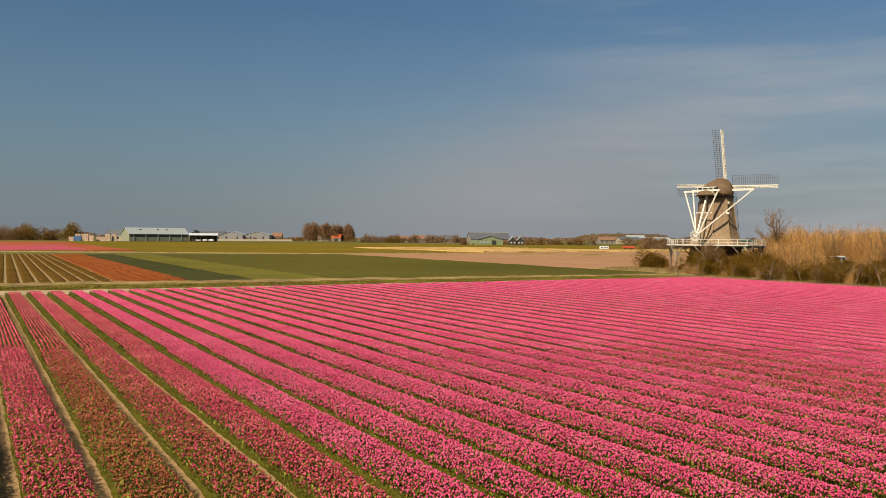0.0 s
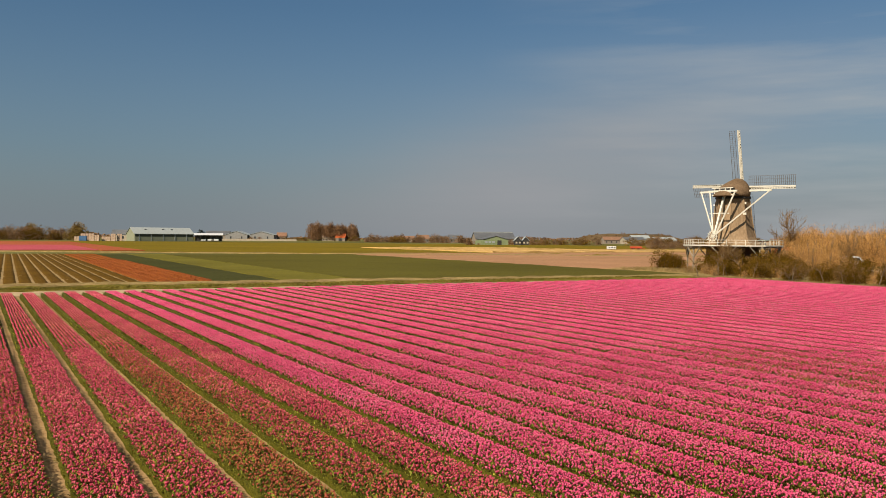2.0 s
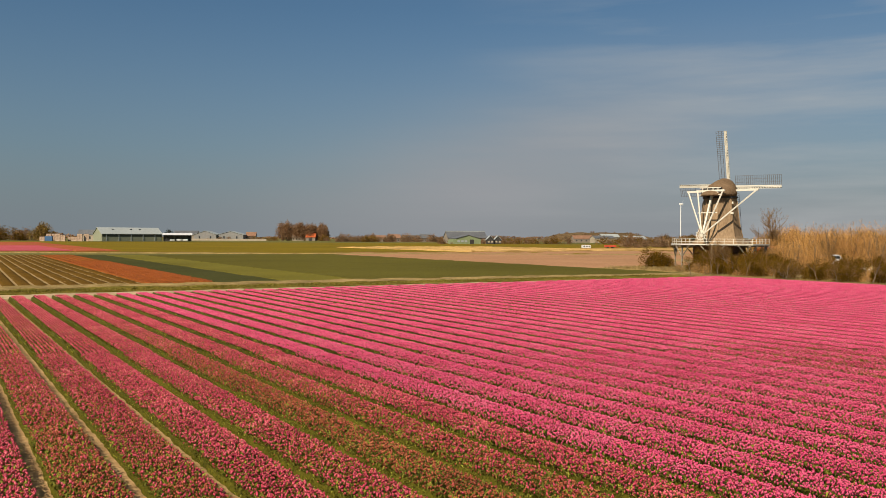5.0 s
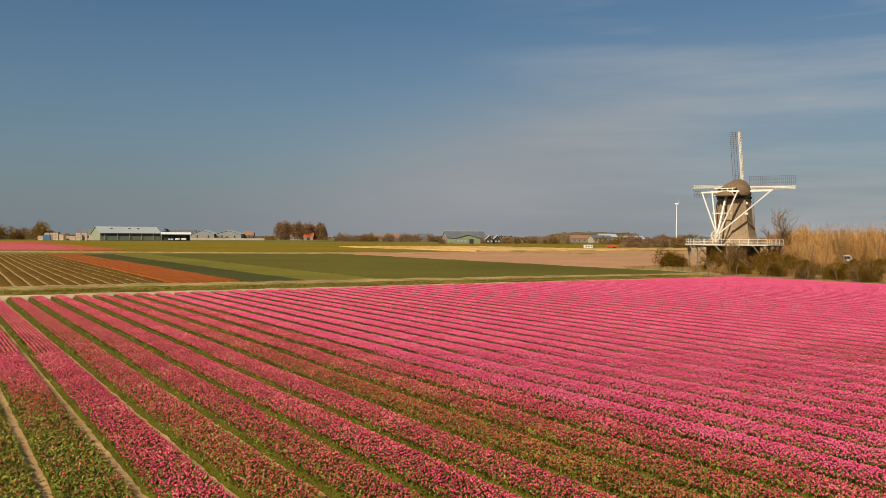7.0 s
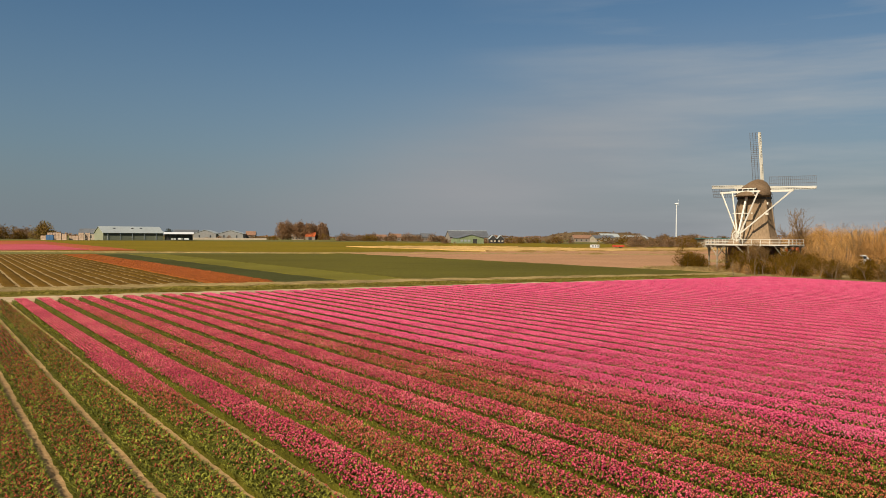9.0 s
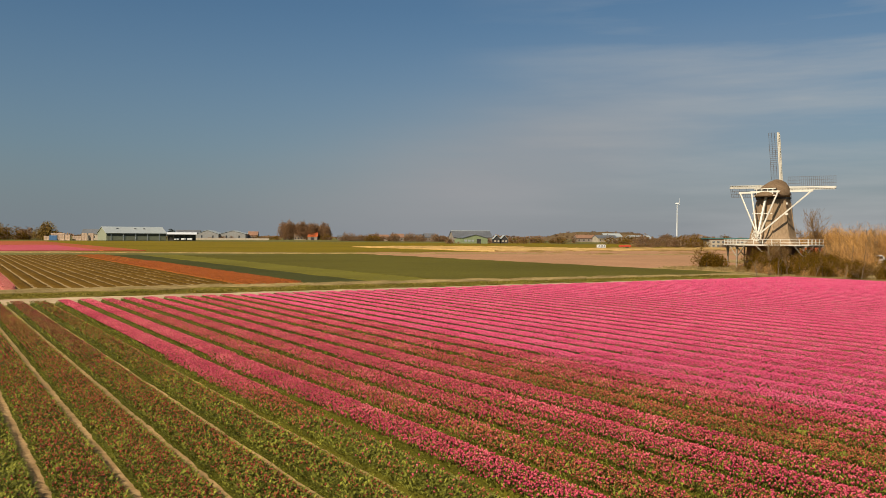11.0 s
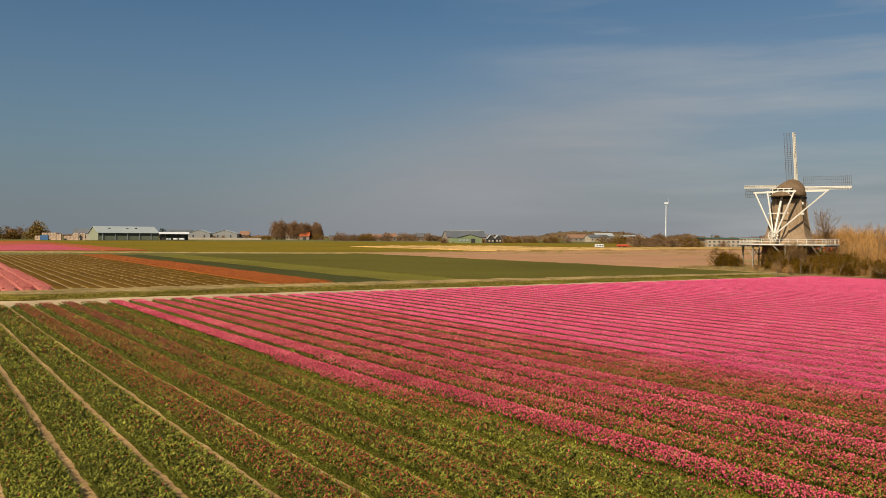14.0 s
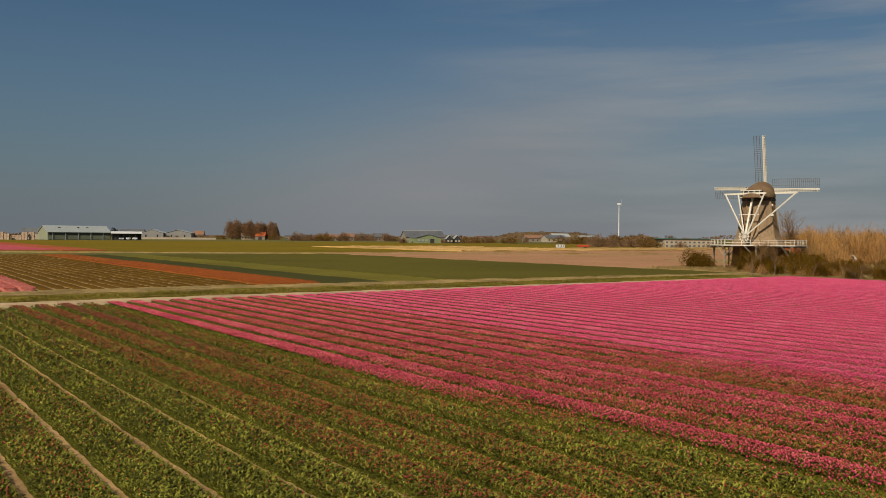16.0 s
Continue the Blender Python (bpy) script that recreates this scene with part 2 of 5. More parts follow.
M = dict(
    ground=surface("ground", [(0.084, 0.084, 0.0252), (0.143, 0.126, 0.042)], 0.8, 0.95, 0.1, 0.3, 0.01, spec=0.04),
    soil=surface("soil", [(0.227, 0.139, 0.0605), (0.353, 0.235, 0.113)], 5.0, 0.95, 0.5, 0.25, 0.4, spec=0.04),
    path_soil=surface("pale_path_soil", [(0.207, 0.141, 0.062), (0.31, 0.221, 0.108)], 3.0, 0.95, 0.3, 0.2, 0.2, spec=0.04),
    sand=surface("sand", [(0.319, 0.231, 0.126), (0.437, 0.328, 0.202)], 2.0, 0.95, 0.3, 0.2, 0.2, spec=0.04),
    bare=surface("bare_earth", [(0.26, 0.141, 0.0714), (0.353, 0.197, 0.108)], 1.2, 0.95, 0.4, 0.12, 0.05, spec=0.04),
    straw=surface("straw", [(0.336, 0.202, 0.063), (0.487, 0.311, 0.118)], 1.5, 0.9, 0.5, 0.3, 0.06, island=0.3, spec=0.04),
    grass=surface("grass", [(0.0655, 0.0571, 0.0084), (0.155, 0.118, 0.0218)], 2.2, 0.9, 0.5, 0.35, 0.15, island=0.3, spec=0.04),
    verge=surface("dry_verge", [(0.172, 0.121, 0.0428), (0.296, 0.213, 0.0926)], 1.8, 0.9, 0.5, 0.3, 0.2, island=0.3, spec=0.04),
    olive=surface("olive_crop", [(0.126, 0.0882, 0.00672), (0.168, 0.122, 0.0101)], 0.7, 0.9, 0.3, 0.12, 0.02, spec=0.04),
    crop=surface("green_crop", [(0.0672, 0.0588, 0.00924), (0.101, 0.0874, 0.0151)], 2.0, 0.85, 0.4, 0.15, 0.03, spec=0.04),
    crop_dark=surface("dark_green_crop", [(0.0378, 0.0395, 0.0101), (0.063, 0.0605, 0.0168)], 2.0, 0.85, 0.4, 0.15, 0.05, spec=0.04),
    crop_light=surface("light_green_crop", [(0.105, 0.0924, 0.0134), (0.144, 0.124, 0.021)], 2.0, 0.85, 0.4, 0.15, 0.05, spec=0.04),
    brown_bed=surface("brown_bed", [(0.0714, 0.0386, 0.0042), (0.126, 0.0655, 0.0084)], 3.0, 0.9, 0.5, 0.2, 0.1, spec=0.04),
    orange_bed=surface("orange_bed", [(0.101, 0.0504, 0.0084), (0.202, 0.0571, 0.0101), (0.26, 0.0756, 0.0151)], 4.0, 0.8, 0.5, 0.2, 0.1, spec=0.04),
    salmon_bed=surface("salmon_bed", [(0.286, 0.085, 0.0675), (0.377, 0.133, 0.0972)], 4.0, 0.8, 0.5, 0.12, 0.1, spec=0.04),
    far_pink=surface("far_pink_crop", [(0.328, 0.0557, 0.0714), (0.414, 0.0892, 0.1)], 1.0, 0.8, 0.3, 0.12, 0.03, spec=0.04),
    far_red=surface("far_red_crop", [(0.252, 0.063, 0.0252), (0.336, 0.0966, 0.042)], 1.0, 0.8, 0.3, 0.15, 0.03, spec=0.04),
    # leaf mass under the flowers; its dark colour holds the shade down there
    foliage=surface("shaded_tulip_foliage", [(0.0318, 0.0313, 0.00391), (0.0884, 0.0799, 0.00882)], 14.0, 0.6, 0.6, 0.25, 0.5, spec=0.04),
    leaf=surface("tulip_leaf", [(0.0449, 0.0493, 0.00615), (0.256, 0.25, 0.0369)], 5.0, 0.6, 0.0, 0.25, 0.4, island=0.45, spec=0.08, through_light=0.08),
    # leaf mass of the green beds, darkened for the shade between the leaves
    shaded_canopy=surface("shaded_leaf_canopy", [(0.0156, 0.0179, 0.00216), (0.0741, 0.0733, 0.00864)], 18.0, 0.6, 0.9, 0.2, 0.5, spec=0.04),
    pink=petals("pink_petals", [(0.452, 0.0386, 0.103), (0.618, 0.0616, 0.163), (0.698, 0.102, 0.206), (0.731, 0.179, 0.283)]),
    deep=petals("deep_pink_petals", [(0.23, 0.0179, 0.0415), (0.423, 0.0405, 0.0828), (0.609, 0.0908, 0.133), (0.797, 0.214, 0.238)]),
    faded=petals("faded_petals", [(0.126, 0.0439, 0.0131), (0.292, 0.0588, 0.0333), (0.43, 0.109, 0.0563), (0.449, 0.194, 0.0685)]),
    withered=petals("withered_petals", [(0.166, 0.0576, 0.0147), (0.28, 0.0576, 0.0258), (0.391, 0.0697, 0.0399), (0.413, 0.133, 0.0514)]),
    salmon=petals("salmon_petals", [(0.303, 0.0579, 0.0471), (0.4, 0.103, 0.0864), (0.45, 0.167, 0.134)]),
    orange=petals("orange_petals", [(0.134, 0.042, 0.0084), (0.26, 0.0605, 0.0101), (0.336, 0.101, 0.0168)]),
    dusk=petals("dull_red_petals", [(0.143, 0.0235, 0.0202), (0.235, 0.0403, 0.0403), (0.286, 0.0808, 0.0672)]),
    white=surface("white_paint", [(0.546, 0.512, 0.42), (0.638, 0.605, 0.512)], 3.0, 0.5, 0.05, 0.08, 0.5),
    lattice=surface("dark_lattice", [(0.084, 0.0756, 0.0714), (0.134, 0.122, 0.109)], 5.0, 0.7, 0.05, 0.1, 0.5),
    thatch=surface("thatch", [(0.197, 0.134, 0.0773), (0.302, 0.214, 0.13)], 3.5, 0.95, 0.7, 0.18, 0.35, stretch=(1, 1, 0.35), spec=0.04),
    cap_thatch=surface("cap_thatch", [(0.105, 0.0672, 0.0378), (0.176, 0.118, 0.0689)], 3.5, 0.95, 0.7, 0.18, 0.4, spec=0.04),
    brick=surface("old_brick", [(0.151, 0.0714, 0.042), (0.252, 0.126, 0.0756)], 6.0, 0.9, 0.4, 0.2, 0.4),
    timber=surface("grey_timber", [(0.218, 0.176, 0.126), (0.353, 0.294, 0.218)], 6.0, 0.8, 0.3, 0.2, 0.5),
    dark=surface("dark_wood", [(0.0252, 0.0235, 0.021), (0.0504, 0.0462, 0.042)], 5.0, 0.7, 0.2, 0.2, 0.5),
    bark=surface("bark", [(0.136, 0.0997, 0.063), (0.253, 0.189, 0.121)], 6.0, 0.9, 0.5, 0.2, 0.5, island=0.25, spec=0.04),
    far_twig=surface("far_bare_twigs", [(0.23, 0.132, 0.0658), (0.343, 0.203, 0.105)], 0.5, 0.9, 0.0, 0.15, 0.05, island=0.12, spec=0.04, through_light=0.45),
    scrub=surface("dune_scrub", [(0.0714, 0.0462, 0.0218), (0.143, 0.0966, 0.0487)], 0.35, 0.95, 0.5, 0.2, 0.04, spec=0.04),
    gold=surface("golden_buds", [(0.168, 0.109, 0.0252), (0.286, 0.185, 0.0462)], 0.6, 0.8, 0.0, 0.25, 0.1, island=0.3, spec=0.04, through_light=0.2),
    brush=surface("willow_twigs", [(0.442, 0.24, 0.0749), (0.673, 0.37, 0.127)], 0.8, 0.85, 0.0, 0.25, 0.12, island=0.3, spec=0.04, through_light=0.2),
    twig=surface("bare_twigs", [(0.186, 0.106, 0.0403), (0.286, 0.171, 0.0697)], 3.0, 0.85, 0.0, 0.2, 0.3, island=0.35, spec=0.04, through_light=0.15),
    bud=surface("olive_buds", [(0.119, 0.069, 0.00818), (0.239, 0.131, 0.017)], 1.2, 0.8, 0.0, 0.3, 0.25, island=0.3, spec=0.04, through_light=0.4),
    shrub=surface("shrub_leaf", [(0.102, 0.0582, 0.00571), (0.203, 0.112, 0.0114)], 1.2, 0.8, 0.0, 0.3, 0.25, island=0.3, spec=0.04, through_light=0.4),
    conifer=surface("conifer", [(0.0134, 0.0185, 0.0118), (0.0294, 0.0378, 0.021)], 3.0, 0.8, 0.0, 0.2, 0.3, island=0.3),
    roof_white=surface("pale_sheet_roof", [(0.266, 0.293, 0.287), (0.326, 0.348, 0.335)], 0.6, 0.5, 0.05, 0.06, 0.05),
    sheet_green=surface("grey_green_cladding", [(0.2, 0.211, 0.141), (0.259, 0.27, 0.182)], 1.0, 0.6, 0.1, 0.1, 0.08),
    sheet_dark=surface("dark_green_cladding", [(0.0462, 0.0504, 0.0378), (0.0714, 0.0756, 0.0546)], 1.0, 0.6, 0.1, 0.1, 0.08),
    hall=surface("grey_hall_cladding", [(0.202, 0.197, 0.185), (0.26, 0.252, 0.231)], 0.8, 0.6, 0.05, 0.1, 0.08),
    mint=surface("mint_cladding", [(0.168, 0.21, 0.101), (0.227, 0.26, 0.143)], 1.0, 0.6, 0.1, 0.08, 0.1),
    slate=surface("slate_roof", [(0.0756, 0.0798, 0.084), (0.126, 0.13, 0.134)], 1.5, 0.6, 0.2, 0.15, 0.1),
    plaster=surface("pale_plaster", [(0.302, 0.252, 0.176), (0.403, 0.344, 0.26)], 1.5, 0.85, 0.1, 0.12, 0.2),
    greybrick=surface("grey_brick", [(0.185, 0.151, 0.118), (0.269, 0.227, 0.176)], 3.0, 0.9, 0.2, 0.15, 0.2),
    tile=surface("orange_tile", [(0.353, 0.0714, 0.0168), (0.462, 0.101, 0.0252)], 4.0, 0.8, 0.3, 0.15, 0.3),
    browntile=surface("brown_tile", [(0.168, 0.0882, 0.0504), (0.252, 0.139, 0.084)], 3.0, 0.85, 0.3, 0.15, 0.3),
    crate=surface("crate_wood", [(0.315, 0.22, 0.147), (0.525, 0.378, 0.273)], 3.0, 0.85, 0.2, 0.25, 0.3),
    blue=surface("blue_steel", [(0.042, 0.101, 0.202), (0.0672, 0.143, 0.269)], 1.5, 0.5, 0.1, 0.1, 0.2),
    teal=surface("teal_cladding", [(0.0252, 0.118, 0.109), (0.042, 0.16, 0.143)], 1.0, 0.5, 0.1, 0.1, 0.1),
    red=surface("red_paint", [(0.42, 0.0504, 0.0252), (0.521, 0.084, 0.042)], 2.0, 0.5, 0.1, 0.1, 0.2),
    car_white=surface("white_car_paint", [(0.588, 0.588, 0.571), (0.655, 0.655, 0.638)], 1.0, 0.3, 0.0, 0.05, 0.3, spec=0.5),
    glass=surface("dark_window", [(0.0252, 0.0294, 0.0336), (0.042, 0.0462, 0.0504)], 1.0, 0.1, 0.0, 0.1, 0.2, spec=0.6),
    rubber=surface("rubber", [(0.0168, 0.0168, 0.0168), (0.0294, 0.0294, 0.0294)], 5.0, 0.8, 0.1, 0.1, 0.2),
)

# ---- building tools ----
rng = np.random.default_rng(7)
FIELD = pose(0, 0, 0, 0, 0, 26.75)       # local x across the fields, local y along them
ROT = np.array([[math.cos(radians(26.75)), -math.sin(radians(26.75))], [math.sin(radians(26.75)), math.cos(radians(26.75))]])
BED_TURN = radians(26.98)                # the tulip beds run a hair more to the left
BEDS = pose(0, 0, 0, 0, 0, 26.98)


def nearer(k, x0=-8.0):
    """Draws a group of things in towards the middle of the walk, as a whole, by the factor k."""
    return Matrix.Translation((x0, 0, 0)) @ Matrix.Scale(k, 4) @ Matrix.Translation((-x0, 0, 0))


MID = nearer(0.957)                      # the mill and the thicket round it


def big_mesh(name, verts, faces):
    """A mesh from arrays: verts (n, 3); faces (m, 3) or (m, 4)."""
    me = bpy.data.meshes.new(name)
    verts, faces = np.asarray(verts, np.float32), np.asarray(faces, np.int32)
    k = faces.shape[1]
    me.vertices.add(len(verts))
    me.vertices.foreach_set("co", verts.ravel())
    me.loops.add(faces.size)
    me.loops.foreach_set("vertex_index", faces.ravel())
    me.polygons.add(len(faces))
    me.polygons.foreach_set("loop_start", np.arange(0, faces.size, k, dtype=np.int32))
    me.polygons.foreach_set("loop_total", np.full(len(faces), k, np.int32))
    me.update(calc_edges=True)
    return me


def part(name, shape, material, parent=None, label="", smooth=False):
    """Link a bmesh, or a mesh, as one object, under its thing when it has one."""
    if isinstance(shape, bmesh.types.BMesh):
        me = bpy.data.meshes.new(name)
        bmesh.ops.recalc_face_normals(shape, faces=shape.faces)
        shape.to_mesh(me)
        shape.free()
    else:
        me = shape
    if not me.materials:
        me.materials.append(M[material])
    if smooth:
        me.polygons.foreach_set("use_smooth", [True] * len(me.polygons))
    ob = new(name, me)
    ob.parent = parent
    if label:
        tagged(ob, label)
    return ob


def thing(name, m, label, category, group="", kind=""):
    ob = new(name)
    ob.matrix_world = m
    return tagged(ob, label, category, group, kind)


def box(bm, x0, x1, y0, y1, z0, z1, bevel=0.0):
    r = bmesh.ops.create_cube(bm, size=1.0)
    for v in r["verts"]:
        v.co = Vector(((x0 + x1) / 2 + v.co.x * (x1 - x0), (y0 + y1) / 2 + v.co.y * (y1 - y0), (z0 + z1) / 2 + v.co.z * (z1 - z0)))
    if bevel:
        bmesh.ops.bevel(bm, geom=list({e for v in r["verts"] for e in v.link_edges}), offset=bevel, segments=1, affect="EDGES")
    return bm


def boxed(*a, bevel=0.0):
    return box(bmesh.new(), *a, bevel=bevel)


def beam(bm, a, b, w, h=None, taper=1.0):
    """A squared timber from a to b."""
    a, b = Vector(a), Vector(b)
    h = h or w
    d = (b - a).normalized()
    side = d.cross(Vector((0, 0, 1)))
    side = side.normalized() if side.length > 0.01 else Vector((1, 0, 0))
    up = side.cross(d).normalized()
    ring = []
    for p, k in ((a, 1.0), (b, taper)):
        ring.append([bm.verts.new(p + side * (sx * w * k / 2) + up * (sy * h * k / 2)) for sx, sy in ((-1, -1), (1, -1), (1, 1), (-1, 1))])
    for i in range(4):
        bm.faces.new((ring[0][i], ring[0][(i + 1) % 4], ring[1][(i + 1) % 4], ring[1][i]))
    bm.faces.new(ring[0][::-1])
    bm.faces.new(ring[1])
    return bm


def lathe(bm, profile, sides=24, x=0.0, y=0.0, turn=0.0, close=True):
    """A turned body from (radius, height) pairs."""
    rings = []
    for r, z in profile:
        rings.append([bm.verts.new((x + r * math.cos(turn + 2 * math.pi * i / sides), y + r * math.sin(turn + 2 * math.pi * i / sides), z)) for i in range(sides)])
    for a, b in zip(rings, rings[1:]):
        for i in range(sides):
            bm.faces.new((a[i], a[(i + 1) % sides], b[(i + 1) % sides], b[i]))
    if close:
        bm.faces.new(rings[0][::-1])
        bm.faces.new(rings[-1])
    return bm


def gable(bm, x0, x1, y0, y1, z0, z1, over=0.0, axis="x", thick=0.25):
    """Two roof slopes with thickness from eaves z0 to the ridge z1, ridge along the axis."""
    if axis == "y":
        pts = lambda s, t, z: ((x0 + x1) / 2 + s * ((x1 - x0) / 2 + over), y0 - over if t < 0 else y1 + over, z)
    else:
        pts = lambda s, t, z: (x0 - over if t < 0 else x1 + over, (y0 + y1) / 2 + s * ((y1 - y0) / 2 + over), z)
    for s in (-1, 1):
        v = [bm.verts.new(pts(*q)) for q in ((s, -1, z0), (s, 1, z0), (0, 1, z1), (0, -1, z1), (s, -1, z0 + thick), (s, 1, z0 + thick), (0, 1, z1 + thick), (0, -1, z1 + thick))]
        for f in ((0, 1, 2, 3), (4, 5, 6, 7), (0, 1, 5, 4), (1, 2, 6, 5), (2, 3, 7, 6), (3, 0, 4, 7)):
            bm.faces.new([v[i] for i in f])
    return bm


def gable_walls(bm, x0, x1, y0, y1, z0, z1, axis="x"):
    """Walls with pointed ends, from the ground to eaves z0 and ridge z1."""
    if axis == "x":
        ends = [[(x, y0, 0), (x, y1, 0), (x, y1, z0), (x, (y0 + y1) / 2, z1), (x, y0, z0)] for x in (x0, x1)]
    else:
        ends = [[(x0, y, 0), (x1, y, 0), (x1, y, z0), ((x0 + x1) / 2, y, z1), (x0, y, z0)] for y in (y0, y1)]
    v = [[bm.verts.new(p) for p in e] for e in ends]
    bm.faces.new(v[0])
    bm.faces.new(v[1][::-1])
    for i in range(5):
        j = (i + 1) % 5
        bm.faces.new((v[0][i], v[0][j], v[1][j], v[1][i]))
    return bm


def sheet(name, x0, x1, y0, y1, z, material, step=2.0, rough=0.03, parent=None, m=FIELD, skirt=0.3):
    """An uneven piece of ground with a skirt, across x and along y."""
    nx, ny = max(2, int((x1 - x0) / step) + 1), max(2, int((y1 - y0) / step) + 1)
    nx, ny = min(nx, 160), min(ny, 160)
    xs = np.concatenate([[x0], np.linspace(x0 + 0.08, x1 - 0.08, nx), [x1]])
    ys = np.concatenate([[y0], np.linspace(y0 + 0.08, y1 - 0.08, ny), [y1]])
    nx, ny = nx + 2, ny + 2
    gx, gy = np.meshgrid(xs, ys)
    gz = z + rough * (np.random.default_rng(int(abs(x0 * 31 + y0 * 7)) + 3).random((ny, nx)) - 0.5) * 2
    gz[0], gz[-1], gz[:, 0], gz[:, -1] = -skirt, -skirt, -skirt, -skirt
    i = np.arange(ny * nx).reshape(ny, nx)
    f = np.stack([i[:-1, :-1], i[:-1, 1:], i[1:, 1:], i[1:, :-1]], -1).reshape(-1, 4)
    ob = part(name, big_mesh(name, np.stack([gx, gy, gz], -1).reshape(-1, 3), f), material, parent)
    ob.data.polygons.foreach_set("use_smooth", [False] * len(ob.data.polygons))
    if parent is None:
        ob.matrix_world = m
    return ob

# ---- ground and fields ----
ground = sheet("ground", -4500, 4500, -600, 4800, -0.10, "ground", 60, 0.0, m=Matrix(), skirt=0.12)
tagged(ground, "flat polder land of grass and crops to the horizon", "ground", kind="structure")

# soil under the tulips
soil = sheet("tulip_field_soil", -70, 81.5, -12, 73.0, 0.0, "soil", 1.0, 0.02)
tagged(soil, "sandy bare soil between the tulip beds", "ground", kind="structure")


def tapered(ob):
    """The strips beside the track draw together towards the mill."""
    for q in ob.data.vertices:
        q.co.y -= 0.05 * max(0.0, q.co.x - 10) * min(max((q.co.y - 73.2) / 17.2, 0.0), 1.0) * min(max((140 - q.co.y) / 45, 0.0), 1.0)
    return ob


# strips beyond the tulips: farm track, grassy ditch bank, dry verge
track = tapered(sheet("farm_track", -120, 80.5, 73.1, 78.6, 0.03, "sand", 1.0, 0.03))
tagged(track, "pale sandy farm track beside the tulip field", "road", kind="structure")
bank = tapered(sheet("grass_bank", -120, 84, 78.7, 84.9, 0.08, "grass", 1.2, 0.10))
tagged(bank, "green grassy ditch bank", "ground", kind="structure")
verge = tapered(sheet("dry_verge", -120, 91, 85.0, 90.4, 0.10, "verge", 1.2, 0.08))
tagged(verge, "dry pale grass verge along the fields", "ground", kind="structure")
side = sheet("side_verge", 81.8, 104, 20, 74.6, 0.05, "verge", 1.2, 0.10)
tagged(side, "straw-coloured grass strip below the bushes", "ground", kind="structure")
corner = sheet("mill_verge", 91.4, 112, 75, 107, 0.05, "verge", 1.2, 0.10)
tagged(corner, "straw-coloured rough grass before the mill", "ground", kind="structure")

# far crops
S = 1.466
FAR_U = 90.6
SLANT = 0.027      # the far plots run a little more to the right than the tulip beds


def slanted(ob):
    for q in ob.data.vertices:
        q.co.x += SLANT * (q.co.y - FAR_U)
    return ob


def crop(name, v0, v1, u0, u1, material, label, z=0.05, step=3.0, rough=0.05):
    return tagged(tapered(slanted(sheet(name, v0, v1, u0, u1, z, material, step, rough))), label, "field", kind="structure")


def cropped_beds(name, v0, v1, u0, u1, material, label, top=0.10, half=0.56):
    """A field of long raised beds with bare paths between them."""
    base = crop(name, v0, v1, u0, u1, "path_soil", label, 0.02, 3.0, 0.01)
    n = int(round((v1 - v0) / S))
    w = (v1 - v0) / n
    seg = 130
    for i in range(n):
        c = v0 + (i + 0.5) * w
        prof = [(-half, -0.02), (-half + 0.06, top * 0.8), (-0.2, top), (0.2, top), (half - 0.06, top * 0.8), (half, -0.02)]
        us = np.linspace(u0 + rng.uniform(0.1, 0.9), u1 - 0.5, seg)
        vv = np.array([[(c + x + rng.normal(0, 0.02), u, z + 0.025 * rng.normal()) for x, z in prof] for u in us])
        vv[0, :, 2] = vv[-1, :, 2] = -0.02
        k = len(prof)
        idx = np.arange(seg * k).reshape(seg, k)
        f = np.stack([idx[:-1, :-1], idx[:-1, 1:], idx[1:, 1:], idx[1:, :-1]], -1).reshape(-1, 4)
        tapered(slanted(part("bed", big_mesh("bed", vv.reshape(-1, 3), f), material, base)))
    return base

cropped_beds("salmon_tulip_field", -31.5, -3.9, FAR_U, 236, "salmon_bed", "beds of salmon-pink tulips in bloom", 0.35, 0.64)
cropped_beds("brown_field", -3.8, 16.5, FAR_U, 236, "brown_bed", "brown-green beds parted by pale paths", 0.07, 0.62)
cropped_beds("orange_tulip_field", 16.6, 23.8, FAR_U, 232, "orange_bed", "beds of orange tulips beside green crops", 0.13, 0.70)
crop("dark_green_field", 23.9, 31.2, FAR_U, 228, "crop_dark", "strip of dark green leafy crop")
crop("light_green_field", 31.3, 40.0, FAR_U, 224, "crop_light", "strip of light green crop")
crop("green_field", 40.1, 91.0, FAR_U, 222, "crop", "wide flat field of green crop")
crop("bare_field", 91.1, 330, 107.2, 240, "bare", "bare reddish-brown ploughed field", 0.06)
far_track = sheet("far_track", -320, 110, 244, 251.8, 0.14, "verge", 2.5, 0.05, m=Matrix())
tagged(far_track, "pale dry grass bank between far fields", "ground", kind="structure")
crop_far = sheet("olive_field", -420, 130, 252, 690, 0.02, "olive", 6, 0.05, m=Matrix())
tagged(crop_far, "wide olive-green field below the sheds", "field", kind="structure")
crop("far_red_plot", -160, 29.9, 430, 640, "far_red", "far plot of dull red tulips", 0.25, 4, 0.04)
crop("far_pink_field", -160, 30, 288, 429, "far_pink", "far field of bright pink tulips", 0.25, 4, 0.04)
crop("far_red_field", 30.1, 43, 280, 640, "far_red", "far strip of dull red tulips", 0.25, 4, 0.04)
crop("reed_field", 150, 229, 240.5, 360, "straw", "straw-coloured reed and dry grass", 0.35, 3, 0.25)
crop("reed_strip", 229.2, 420, 240.5, 296, "straw", "straw-coloured strip of reed and dry grass", 0.35, 3, 0.25)
